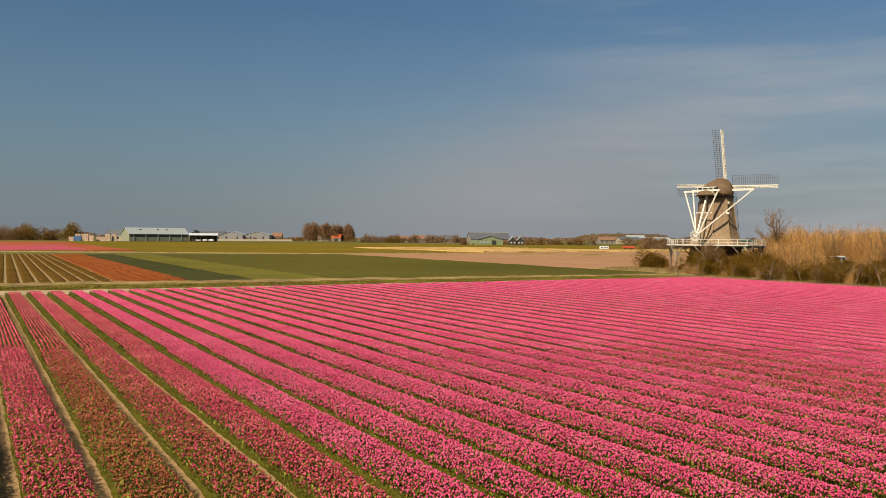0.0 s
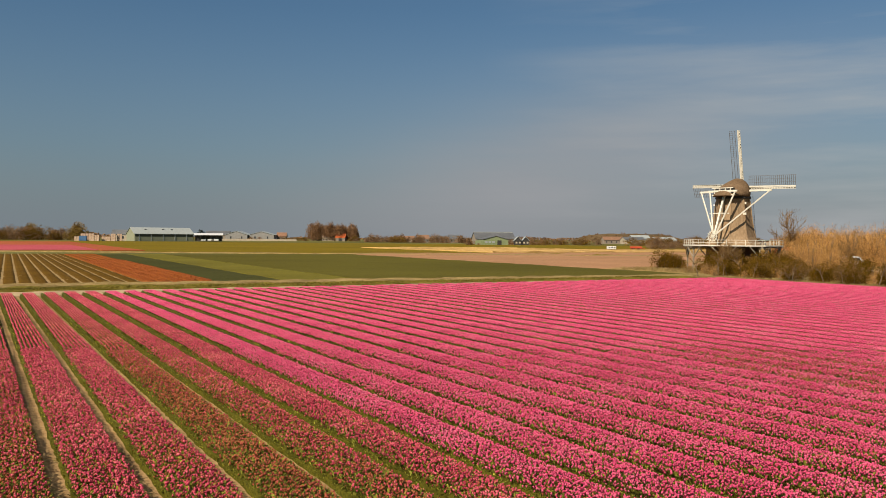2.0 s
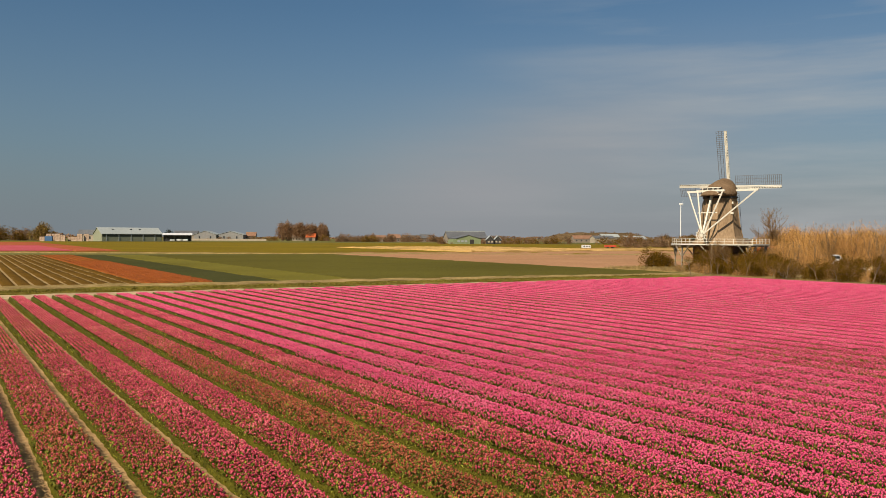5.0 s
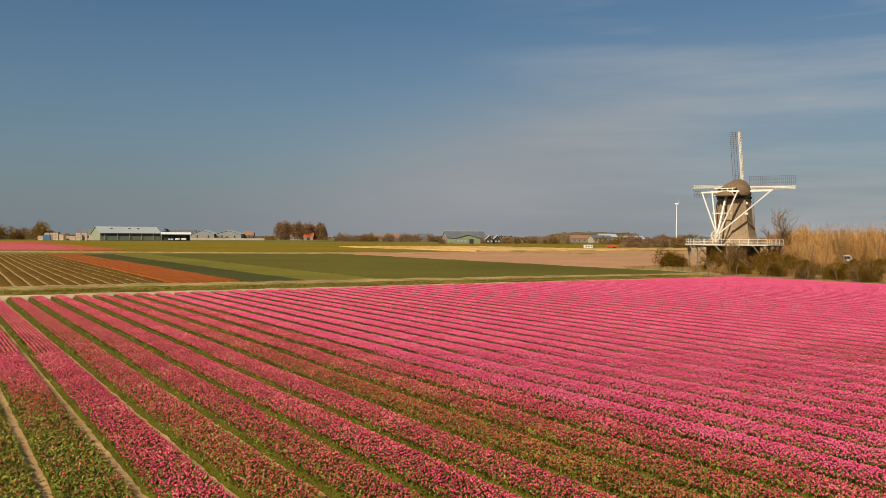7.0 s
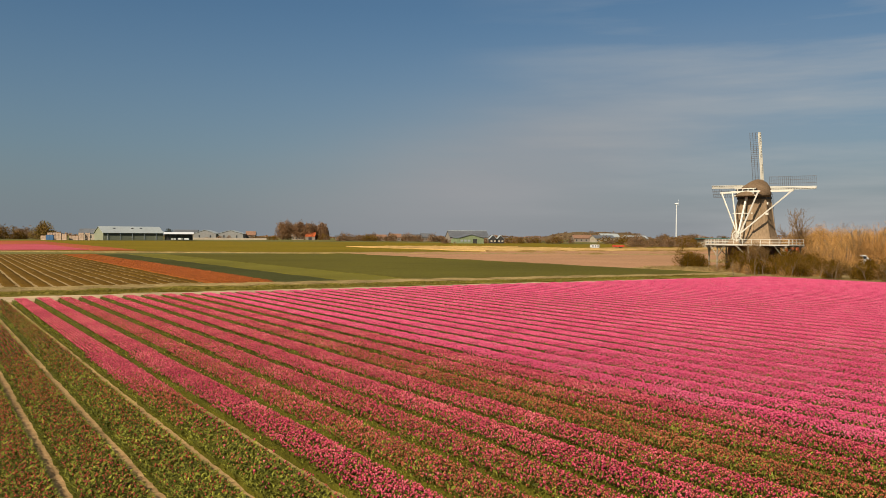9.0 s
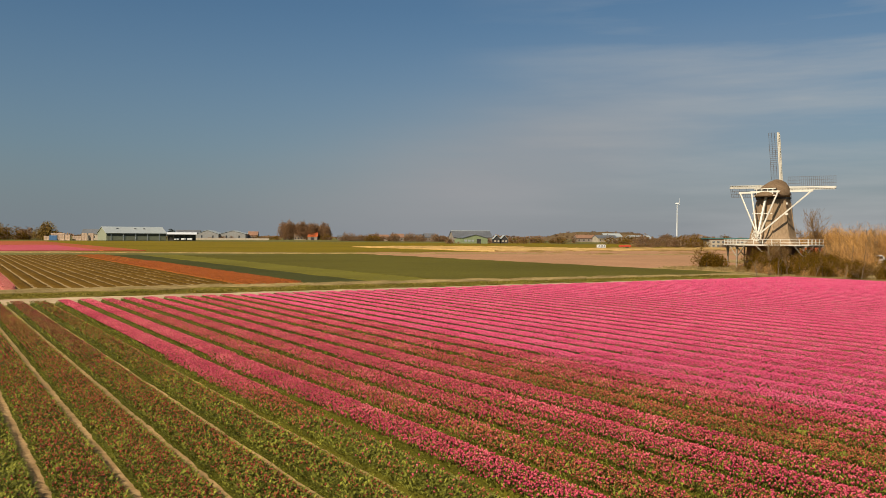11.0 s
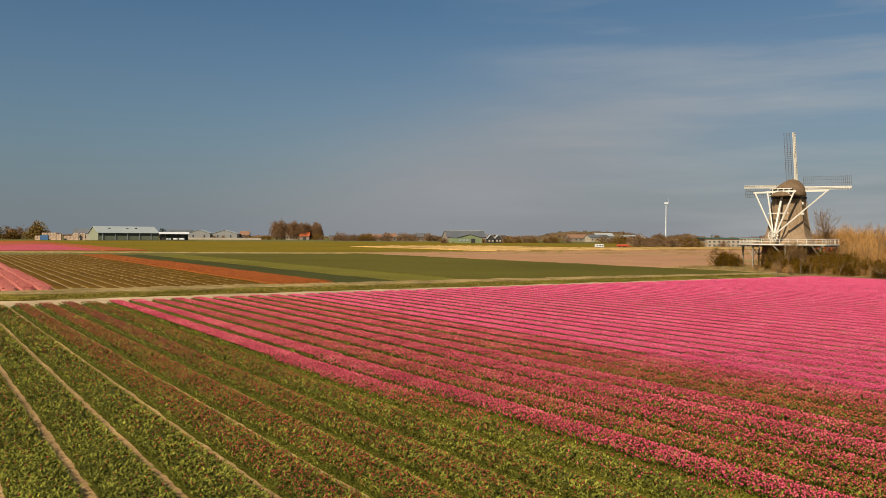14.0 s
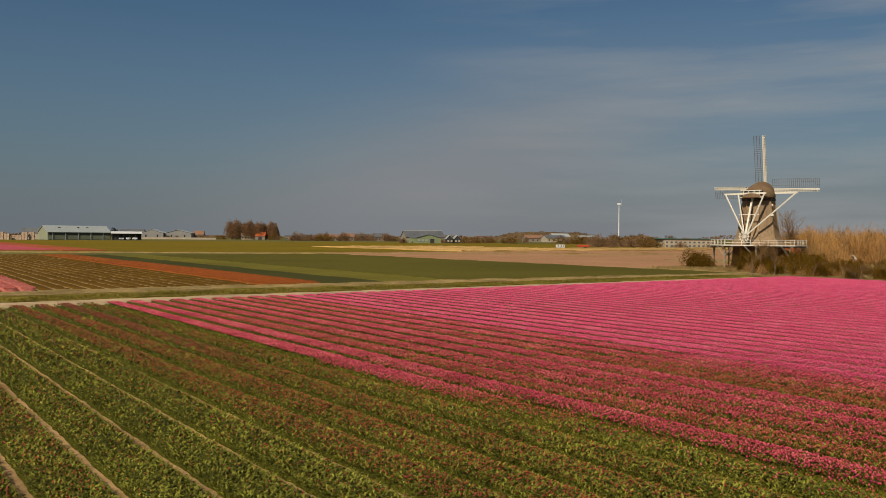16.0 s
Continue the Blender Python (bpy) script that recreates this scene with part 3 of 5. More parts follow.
crop("far_meadow", 229.2, 420, 296.2, 480, "olive", "far green meadow behind the reeds", 0.3, 5, 0.05)

# ---- tulip beds ----
END = 71.6


def path_line(k):
    """The middle of the path at the left of bed k."""
    return -13.467 + 1.4913 * k


FADED = {-6: 0.2, -4: 0.2, -3: 0.25, -2: 0.3, -1: 0.15, 0: 0.06, 1: 0.05, 2: 0.08, 3: 0.37, 4: 0.42, 5: 0.34, 6: 0.22}
BLOOM = {-6: 0.03, -5: 0.01, -4: 0.03, -3: 0.05, -2: 0.08, -1: 0.03, 0: 0.015, 1: 0.01, 2: 0.02, 3: 0.13, 4: 0.10, 5: 0.06, 6: 0.02,
         7: 0.84, 8: 0.80, 9: 0.35, 10: 0.54, 11: 0.76, 12: 0.80, 13: 0.20, 14: 0.46, 15: 0.84}


def drift(u, k, s=0.09, seed=0.0):
    return np.array([noise.noise((float(a) * s, k * 0.37 + seed, 3.7 + seed)) for a in u])


def bloom(k, u):
    """Share of the plants of bed k that carry a flower, at places u along it."""
    f = np.full(len(u), BLOOM.get(k, 0.97 if k > 15 else 0.02) * (0.45 if k < 7 else 1.0))
    coarse = np.linspace(u.min(), u.max() + 0.01, 60)
    f = f + (0.16 if 7 <= k < 20 else 0.08) * np.interp(u, coarse, drift(coarse, k))
    if k in (13, 14):
        f = f + np.clip((u - 30) / 40, -0.15, 0.38)
    if k == 12:
        f = f - np.clip((26 - u) / 30, 0, 0.25)
    if k in (9, 10):
        f = f - np.clip((24 - u) / 15, 0, 0.18)
    if k == 7:
        f = np.clip((u - 28.5) / 6, 0.03, 1.0) * f
    if k == 5:
        f = f + np.clip((u - 38) / 40, 0, 0.25)
    if 26 <= k <= 29:
        f = f - np.clip((27 - u) / 14, 0, 0.40)
    if k > 20:
        f = f - 0.25 * np.clip(np.interp(u, coarse, drift(coarse, k, 0.12, 9.0)) - 0.25, 0, 1)
    return np.clip(f, 0.0, 1.0)


# one flower head: a pointed bud out of sight, a fuller cup elsewhere; one leaf: an arching blade, folded at its widest
HEAD_V = np.array([(0.47, 0, -0.42), (-0.24, 0.41, -0.38), (-0.24, -0.41, -0.42), (0.02, 0.03, 0.58)])
HEAD_F = np.array([(3, 0, 1), (3, 1, 2), (3, 2, 0)])
CUP_V = np.array([(0.36, 0.02, 0.40), (-0.34, -0.02, 0.44), (0.03, 0.45, -0.40), (-0.02, -0.44, -0.36)])
CUP_F = np.array([(0, 2, 1), (0, 1, 3), (0, 3, 2), (1, 2, 3)])
LEAF_V = np.array([(0, 0, 0), (-0.14, 0.24, 0.60), (0.14, 0.30, 0.65), (0.03, 0.78, 0.78)])
LEAF_F = np.array([(0, 2, 1), (1, 2, 3)])


def scatter(shape, faces, places, size, tall=1.0, lean=0.25, way=None):
    """Many turned, scaled and leaning copies of a small shape in one mesh; way: where each one points, else at random."""
    n = len(places)
    a = rng.uniform(0, 2 * math.pi, n) if way is None else way
    c, s = np.cos(a)[:, None], np.sin(a)[:, None]
    sz = (size * rng.uniform(0.75, 1.25, n))[:, None]
    x = (shape[:, 0] * c - shape[:, 1] * s) * sz
    y = (shape[:, 0] * s + shape[:, 1] * c) * sz
    z = shape[:, 2] * sz * tall
    x = x + z * rng.normal(0, lean, n)[:, None]
    y = y + z * rng.normal(0, lean, n)[:, None]
    v = np.stack([x, y, z], -1) + places[:, None, :]
    f = faces[None] + (np.arange(n) * len(shape))[:, None, None]
    return v.reshape(-1, 3), f.reshape(-1, 3)


def crown_of(w):
    """Height of the leaf mass across a bed, w from its middle: steep flanks and a nearly flat top."""
    return 0.20 * np.clip(1 - np.clip(np.abs(w) / 0.65, 0, 1) ** 5, 0, 1)


def rows_of(per, half, u0, u1, rows, stray):
    """Plants set in long rows: places across and along a bed."""
    along = max(2, int(per * 2 * half * (u1 - u0) / rows))
    gw, gu = np.meshgrid((np.arange(rows) + 0.5) / rows, (np.arange(along) + 0.5) / along)
    gw = gw + rng.normal(0, stray, gw.shape).clip(-0.55, 0.55) / rows
    gu = gu + rng.uniform(-0.5, 0.5, (1, rows)) / along + rng.uniform(-0.48, 0.48, gu.shape) / along
    return ((gw - 0.5) * 2 * half).ravel(), (u0 + gu * (u1 - u0)).ravel()


def to_world(c, w, u):
    a, b = math.cos(BED_TURN), math.sin(BED_TURN)
    return a * (c + w) - b * u, b * (c + w) + a * u


# stretches of the field: from, to, plants a square metre, rows, head size, leaves a square metre, leaf size
ZONES = ((-40.0, 13.0, 12, 3, 0.21, 0, 0.0), (-16.0, 13.0, 60, 6, 0.10, 40, 0.26), (13.0, 21.0, 250, 9, 0.060, 850, 0.125), (21.0, 34.0, 215, 8, 0.064, 480, 0.130),
         (34.0, 50.0, 112, 7, 0.078, 130, 0.18), (50.0, 70.0, 66, 6, 0.104, 50, 0.20), (70.0, 115.0, 46, 5, 0.130, 20, 0.24))


def tulip_bed(k):
    c = (path_line(k) + path_line(k + 1)) / 2
    pink = k >= 7
    end = END + (0.0 if pink else 1.1) + rng.uniform(-0.2, 0.2)
    us = np.concatenate([np.arange(-10, 14, 2.0), np.arange(14, 40, 0.30), np.arange(40, end, 0.7), [end]])
    ws = np.array([-0.64, -0.61, -0.55, -0.42, -0.14, 0.14, 0.42, 0.55, 0.60, 0.63]) * (0.92 if 7 < k < 16 else 0.95)
    gu, gw = np.meshgrid(us, ws, indexing="ij")
    gz = crown_of(ws)[None, :] + rng.normal(0, 0.020, gu.shape)
    if k > 7:      # towards the far end the dark leaves are raised on the side that faces the walk, for the shade between beds
        gz = gz + np.clip((math.sin(BED_TURN) * c + math.cos(BED_TURN) * us - 34) / 20, 0, 1)[:, None] * np.array([0, 0.16, 0.21, 0.08, 0, 0, 0, 0, 0, 0])
    gz[:, 0] = gz[:, -1] = -0.05
    gz[0], gz[-1] = -0.05, -0.05
    vv = np.stack([c + gw + rng.normal(0, 0.018, gu.shape), gu, gz], -1).reshape(-1, 3)
    i = np.arange(len(us) * len(ws)).reshape(len(us), len(ws))
    f = np.stack([i[:-1, :-1], i[:-1, 1:], i[1:, 1:], i[1:, :-1]], -1).reshape(-1, 4)
    label = ("bed of pink tulips in full bloom" if k > 15 else "bed of deep pink tulips, partly faded" if pink
             else "bed of red tulips, mostly faded" if FADED.get(k, 0) > 0.25 else "green tulip bed with very few flowers remaining")
    bed = part("tulip_bed", big_mesh("tulip_bed", vv, f), "foliage" if pink else "shaded_canopy")
    bed.matrix_world = BEDS
    tagged(bed, label, "flower bed", "tulip beds in the field")
    flowers, leaves, spent = [], [], []
    for lo, hi, plants, rows, size, blades, blade in ZONES:
        def inside(x, y):
            seen = (x > -23 - 0.40 * y) & (x < 7 + 0.62 * y)
            if lo < -10:
                return ((y <= hi) | ~seen) & ((y < -16) | (y > hi) | (x < -32) | (x > 20))
            if lo < 0:
                return (y >= lo) & (y <= hi) & (x >= -32) & (x <= 20)
            return (y > lo) & (y <= hi) & seen
        far, half = lo >= 34, 0.57 if k < 16 else 0.59
        head = (CUP_V, CUP_F) if lo > 10 else (HEAD_V, HEAD_F)
        w, u = rows_of(plants, half, -10, end, rows, 0.10 if far else 0.26)
        n = len(w)
        away = to_world(c, w, u)
        near = inside(*away)
        w = w * np.interp(away[1], (18, 34, 48, 62), (1.0, 0.95, 0.83, 0.72))
        if not near.any():
            continue
        # a plain curve over the bed, and a second, lower tier of heads between the tall ones
        rise = 0.38 - (0.03 if far else 0.11) * np.abs(w / half) ** 3 - np.where(rng.random(n) < 0.35, rng.uniform(0.03, 0.10, n), 0) * (0.3 if far else 1) + rng.normal(0, 0.006 if far else 0.014, n)
        keep = near & (rng.random(n) < bloom(k, u))
        share = np.clip((u - 24) / 10, 0.10, 0.75) if k == 7 else np.full(n, 0.80 if pink else FADED.get(k, 0.12))
        past = near & ~keep & (rng.random(n) < share)
        if past.any():
            spent.append(scatter(*head, np.stack([c + w[past], u[past], rise[past] - (0.03 if pink else 0.09)], -1), size * (0.9 if pink else 0.75), 1.0 if not far else 0.9 if lo < 50 else 0.75))
        if keep.any():
            flowers.append(scatter(*head, np.stack([c + w[keep], u[keep], rise[keep] - (0.0 if pink else 0.07)], -1), size * (1.0 if pink else 0.75), 1.0 if not far else 0.9 if lo < 50 else 0.75))
        if not blades:
            continue
        # leaves: all over a green bed; along the flanks and sparsely between the flowers of a pink one
        m = int(blades * 1.26 * (end + 10) * (1.0 if k <= 7 else 0.44 if k < 16 else 0.34))
        u = rng.uniform(-10, end, m)
        w = rng.uniform(-0.58, 0.58, m)
        if k <= 7:
            w = np.where(rng.random(m) < 0.80, w, rng.choice((-1, 1), m) * rng.uniform(0.50, 0.58, m))
        else:
            w = np.where(rng.random(m) < (0.68 if k < 16 else 0.50), w, rng.choice((-1, -1, 1), m) * rng.uniform(0.44, 0.53, m))
        near = inside(*to_world(c, w, u))
        if near.any():
            w, u = w[near], u[near]
            edge = np.abs(w) > 0.50
            way = np.where(edge & (rng.random(len(w)) < (0.15 if pink else 0.35)), np.where(w > 0, -math.pi / 2, math.pi / 2) + rng.normal(0, 0.6, len(w)), rng.uniform(0, 2 * math.pi, len(w)))
            base = np.where(edge, rng.uniform(-0.02, 0.15, len(w)), crown_of(w) * rng.uniform(0.55, 1.0, len(w)) + (0.06 if k > 7 else -0.02))
            leaves.append(scatter(LEAF_V, LEAF_F, np.stack([c + w, u, base], -1), np.where(edge, 0.85, 1.0) * blade, 0.9, 0.35, way))
    for name, lots, mat in (("bloom", flowers, "pink" if k > 15 else "deep" if pink else "dusk"), ("spent_bloom", spent, "faded" if pink else "withered"), ("foliage", leaves, "leaf")):
        if lots:
            off, vs, fs = 0, [], []
            for v, fc in lots:
                vs.append(v)
                fs.append(fc + off)
                off += len(v)
            tagged(part(name, big_mesh(name, np.concatenate(vs), np.concatenate(fs)), mat, bed, smooth=name != "foliage"), kind="stuff")
    return bed


def far_heads(base_v0, base_v1, u1, per, size, mat, parent, high=0.33):
    """Blooms standing on the raised beds of a far field."""
    n = int((base_v1 - base_v0) * (u1 - FAR_U) * per)
    v, u = rng.uniform(base_v0, base_v1, n), rng.uniform(FAR_U + 0.8, u1, n)
    beds = int(round((base_v1 - base_v0) / S))
    w = (base_v1 - base_v0) / beds
    ok = np.abs((v - base_v0) % w - w / 2) < 0.58
    v, u = v[ok], u[ok]
    p = np.stack([v + SLANT * (u - FAR_U), u, np.full(len(u), high) + rng.normal(0, 0.03, len(u))], -1)
    tagged(part("bloom", big_mesh("bloom", *scatter(HEAD_V, HEAD_F, p, size)), mat, parent), kind="stuff")


far_heads(-31.5, -3.9, 135, 42, 0.10, "salmon", bpy.data.objects["salmon_tulip_field"])
far_heads(16.6, 23.8, 170, 24, 0.10, "orange", bpy.data.objects["orange_tulip_field"], 0.17)
for k in range(-16, 63):
    tulip_bed(k)

# ---- windmill ----
MILL = MID @ Matrix.Translation((55.6, 138.3, 0)) @ Matrix.Rotation(radians(-50.3), 4, "Z") @ Matrix.Diagonal((0.99, 0.99, 1.015, 1))   # local y to the sails, local x along them
DECK = 4.25


def octagon(profile, turn=22.5):
    return lathe(bmesh.new(), profile, 8, turn=radians(turn))


def sail(parent, angle):
    """One sail: stock, leading board with slots and a lattice of thin bars on the trailing side."""
    hub = (0, 2.9, 13.95)
    m = Matrix.Translation(hub) @ Matrix.Rotation(radians(12), 4, "X") @ Matrix.Rotation(radians(angle), 4, "Y") @ Matrix.Rotation(radians(-9), 4, "Z")
    stock = bmesh.new()
    beam(stock, (0, 0, 0.0), (0, 0, 9.4), 0.28, 0.26, 0.5)
    s = part("sail", stock, "white", parent, "white sail stock with dark open lattice")
    s.matrix_local = m
    board = bmesh.new()
    for z0, z1 in ((1.2, 5.2), (5.25, 9.35)):
        box(board, 0.13, 0.27, -0.03, 0.03, z0, z1)
    for i in range(18):
        box(board, 0.27, 0.40, -0.03, 0.03, 1.25 + i * 0.45, 1.40 + i * 0.45)
    box(board, 0.40, 0.46, -0.03, 0.03, 1.2, 9.35)
    # added strip that makes the slots look dark, as in shade
    shade_strip = boxed(0.26, 0.41, 0.05, 0.08, 1.2, 9.3)
    part("leading_board", board, "white", s)
    part("slot_shade", shade_strip, "dark", s, "dark strip added behind the slots to shade them")
    bars = bmesh.new()
    for i in range(25):
        z = 1.3 + i * 0.333
        box(bars, -1.75, -0.1, -0.02, 0.02, z - 0.021, z + 0.021)
    for x in (-0.62, -1.18, -1.73):
        box(bars, x - 0.02, x + 0.02, -0.025, 0.025, 1.2, 9.35)
    part("lattice", bars, "lattice", s, "dark thin lattice bars")
    return s


def windmill():
    mill = thing("windmill", MILL, "brown thatched octagonal windmill with white sails and gallery", "windmill")
    part("base", octagon([(4.55, -0.1), (4.35, 2.0), (4.15, DECK)]), "brick", mill, "dark brick base below the gallery")
    part("tower", octagon([(4.55, DECK + 0.02), (4.10, 4.8), (3.68, 5.6), (3.38, 6.7), (3.12, 8.2), (2.92, 9.8), (2.74, 11.4), (2.66, 12.0)]), "thatch", mill)
    part("curb", octagon([(2.76, 11.75), (2.86, 11.85), (2.86, 12.1), (2.72, 12.2)]), "dark", mill)
    for a in range(8):
        hips = bmesh.new()
        t = radians(22.5 + 45 * a)
        for (r0, z0), (r1, z1) in zip([(3.70, 5.6), (3.40, 6.7), (3.14, 8.2), (2.94, 9.8)], [(3.40, 6.7), (3.14, 8.2), (2.94, 9.8), (2.76, 11.4)]):
            beam(hips, (r0 * math.cos(t), r0 * math.sin(t), z0), (r1 * math.cos(t), r1 * math.sin(t), z1), 0.14)
        part("thatch_hip", hips, "thatch", mill)
    # cap: a boat-shaped thatched roof, higher towards the sails
    cap = bmesh.new()
    rings = []
    for j, (q, lift) in enumerate([(1.0, 0.0), (1.03, 0.35), (0.97, 0.9), (0.84, 1.5), (0.64, 2.1), (0.38, 2.55), (0.12, 2.8)]):
        ring = []
        for i in range(24):
            t = 2 * math.pi * i / 24
            yy = 2.95 * q * math.sin(t)
            ring.append(cap.verts.new((2.75 * q * math.cos(t), yy * (0.94 if yy > 0 else 1.36) + 0.42 * lift - 0.25, 12.15 + lift * (1.06 + 0.125 * yy))))
        rings.append(ring)
    for a, b in zip(rings, rings[1:]):
        for i in range(24):
            cap.faces.new((a[i], a[(i + 1) % 24], b[(i + 1) % 24], b[i]))
    cap.faces.new(rings[0][::-1])
    cap.faces.new(rings[-1])
    part("cap", cap, "cap_thatch", mill, smooth=True)
    shaft = bmesh.new()
    beam(shaft, (0, 0.5, 13.4), (0, 3.2, 13.78), 0.6, 0.6, 0.9)
    part("windshaft", shaft, "white", mill, "white windshaft head")
    # tail: two cross beams, tail pole, braces and the winding wheel
    foot = Vector((0.1, -6.1, 5.75))
    for name, x, y, z, w in (("long_cross_beam", 6.5, 0.6, 13.1, 0.26), ("short_cross_beam", 2.55, -3.3, 12.95, 0.25)):
        part(name, beam(bmesh.new(), (-x, y, z), (x, y, z), w, w * 1.15), "white", mill)
        for sx in (-1, 1):
            part("brace", beam(bmesh.new(), (sx * (x - 0.25), y - 0.15, z - 0.05), foot + Vector((sx * 0.25, 0.2, 0.25)), 0.19), "white", mill)
    part("tail_pole", beam(bmesh.new(), (0, -2.3, 13.3), foot + Vector((0, 0, -0.3)), 0.32, 0.36, 0.85), "white", mill)
    part("tie_beam", beam(bmesh.new(), (-1.75, -4.25, 9.35), (1.75, -4.25, 9.35), 0.14), "white", mill)
    frame_bm = bmesh.new()
    for x in (-1.4, -0.5, 0.5, 1.4):
        beam(frame_bm, (x, -3.45, 12.3), (x, -3.35, 13.4), 0.12)
    beam(frame_bm, (-1.9, -3.45, 12.3), (1.9, -3.45, 12.3), 0.13)
    beam(frame_bm, (-1.9, -3.35, 13.45), (1.9, -3.35, 13.45), 0.12)
    part("cap_frame", frame_bm, "white", mill, "white timber frame at the cap's back")
    wheel = bmesh.new()
    for i in range(12):
        t, t2 = 2 * math.pi * i / 12, 2 * math.pi * (i + 1) / 12
        p = lambda q, r: foot + Vector((r * math.cos(q), -0.45, r * math.sin(q) - 0.1))
        beam(wheel, p(t, 0.78), p(t2, 0.78), 0.09)
        beam(wheel, p(t, 0.0), p(t, 1.02), 0.065)
    part("winding_wheel", wheel, "white", mill)
    # gallery
    R = 8.0
    corner = lambda r, i, z: Vector((r * math.cos(radians(22.5 + 45 * i)), r * math.sin(radians(22.5 + 45 * i)), z))
    part("gallery_deck", octagon([(R - 0.05, DECK - 0.22), (R, DECK - 0.20), (R, DECK), (R - 0.05, DECK + 0.02)]), "timber", mill)
    for i in range(8):
        part("gallery_edge", beam(bmesh.new(), corner(R + 0.06, i, DECK - 0.08), corner(R + 0.06, i + 1, DECK - 0.08), 0.06, 0.17), "white", mill)
        for z in (0.40, 0.82):
            part("gallery_rail", beam(bmesh.new(), corner(R - 0.1, i, DECK + z), corner(R - 0.1, i + 1, DECK + z), 0.05, 0.065), "white", mill)
        for j in range(4):
            q = corner(R - 0.1, i, DECK).lerp(corner(R - 0.1, i + 1, DECK), j / 4)
            part("rail_post", beam(bmesh.new(), q, q + Vector((0, 0, 0.88)), 0.075), "white", mill)
        t = radians(45 * i + 19)
        q = Vector((7.4 * math.cos(t), 7.4 * math.sin(t), 0))
        tang = Vector((-math.sin(t), math.cos(t), 0))
        part("gallery_post", beam(bmesh.new(), q + Vector((0, 0, -0.2)), q + Vector((0, 0, DECK - 0.2)), 0.21), "timber", mill, "weathered pale gallery post")
        for sgn in (-1, 1):
            part("post_brace", beam(bmesh.new(), q + Vector((0, 0, DECK - 2.1)), q + tang * (sgn * 1.9) + Vector((0, 0, DECK - 0.25)), 0.13), "timber", mill)
        part("gallery_joist", beam(bmesh.new(), Vector((4 * math.cos(t), 4 * math.sin(t), DECK - 0.35)), q * 1.08 + Vector((0, 0, DECK - 0.35)), 0.22), "timber", mill)
    for a in (0, 90, 180, 270):
        sail(mill, a + 1.0)
    # dark panel in place of the shaded inside of the cap's open back
    part("cap_back_shade", boxed(-1.7, 1.7, -3.3, -2.5, 12.25, 13.5), "dark", mill, "dark panel for the shaded opening at the cap's back")
    for y, z in ((-0.9, 11.0), (-1.2, 9.3)):
        part("vent", boxed(2.5, 3.1 if z < 10 else 2.9, y - 0.13, y + 0.13, z - 0.18, z + 0.18, bevel=0.04), "white", mill, "small white vent in the thatch")
    return mill


windmill()

# ---- trees and bushes ----
def tubes(segs, sides=3):
    """Thin tapered tubes in one mesh; segs rows of (a, b, radius at a, radius at b)."""
    segs = np.asarray([(*a, *b, r, q) for a, b, r, q in segs])
    a, b, r, q = segs[:, 0:3], segs[:, 3:6], segs[:, 6], segs[:, 7]
    d = b - a
    d /= np.linalg.norm(d, axis=1, keepdims=True) + 1e-9
    ref = np.where(np.abs(d[:, 2:3]) > 0.9, np.array([[1.0, 0, 0]]), np.array([[0, 0, 1.0]]))
    s = np.cross(d, ref)
    s /= np.linalg.norm(s, axis=1, keepdims=True) + 1e-9
    t = np.cross(s, d)
    vs = []
    for base, rad in ((a, r), (b, q)):
        for i in range(sides):
            w = 2 * math.pi * i / sides
            vs.append(base + (s * math.cos(w) + t * math.sin(w)) * rad[:, None])
    v = np.stack(vs, 1).reshape(-1, 3)
    f = []
    for i in range(sides):
        j = (i + 1) % sides
        f.append((i, j, sides + j, sides + i))
    f = np.array(f)[None] + (np.arange(len(segs)) * 2 * sides)[:, None, None]
    return v, f.reshape(-1, 4)


def grow(r, start, way, length, radius, level, top, limbs, twigs, kink=0.22, fork=(3, 5), spread=0.65, thin=0.012):
    """A branch with its side branches; the finest go to twigs."""
    p, d = np.array(start, float), np.array(way, float)
    steps = 4 if level < top else 2
    for i in range(steps):
        d = d + r.normal(0, kink, 3) + np.array([0, 0, 0.10])
        d /= np.linalg.norm(d)
        e = p + d * length / steps
        k0, k1 = 1 - 0.6 * i / steps, 1 - 0.6 * (i + 1) / steps
        (limbs if level < 2 else twigs).append((p, e, max(thin, radius * k0), max(thin * 0.7, radius * k1)))
        if level < top and (i > 0 or level > 0):
            for _ in range(r.integers(*fork)):
                side = r.normal(0, 1, 3)
                side -= d * side.dot(d)
                side /= np.linalg.norm(side)
                w = d * (1 - spread * 0.5) + side * spread + np.array([0, 0, 0.15])
                grow(r, e, w / np.linalg.norm(w), length * r.uniform(0.45, 0.68), radius * 0.45, level + 1, top, limbs, twigs, kink, fork, spread, thin)
        p = e


def leaf_quads(r, places, size):
    n = len(places)
    a = r.normal(0, 1, (n, 3))
    a /= np.linalg.norm(a, axis=1, keepdims=True)
    b = np.cross(a, r.normal(0, 1, (n, 3)))
    b /= np.linalg.norm(b, axis=1, keepdims=True) + 1e-9
    s = size * r.uniform(0.6, 1.4, (n, 1))
    v = np.stack([places - a * s, places + b * s * 0.6, places + a * s, places - b * s * 0.6], 1).reshape(-1, 3)
    return v, (np.arange(n * 4).reshape(n, 4))


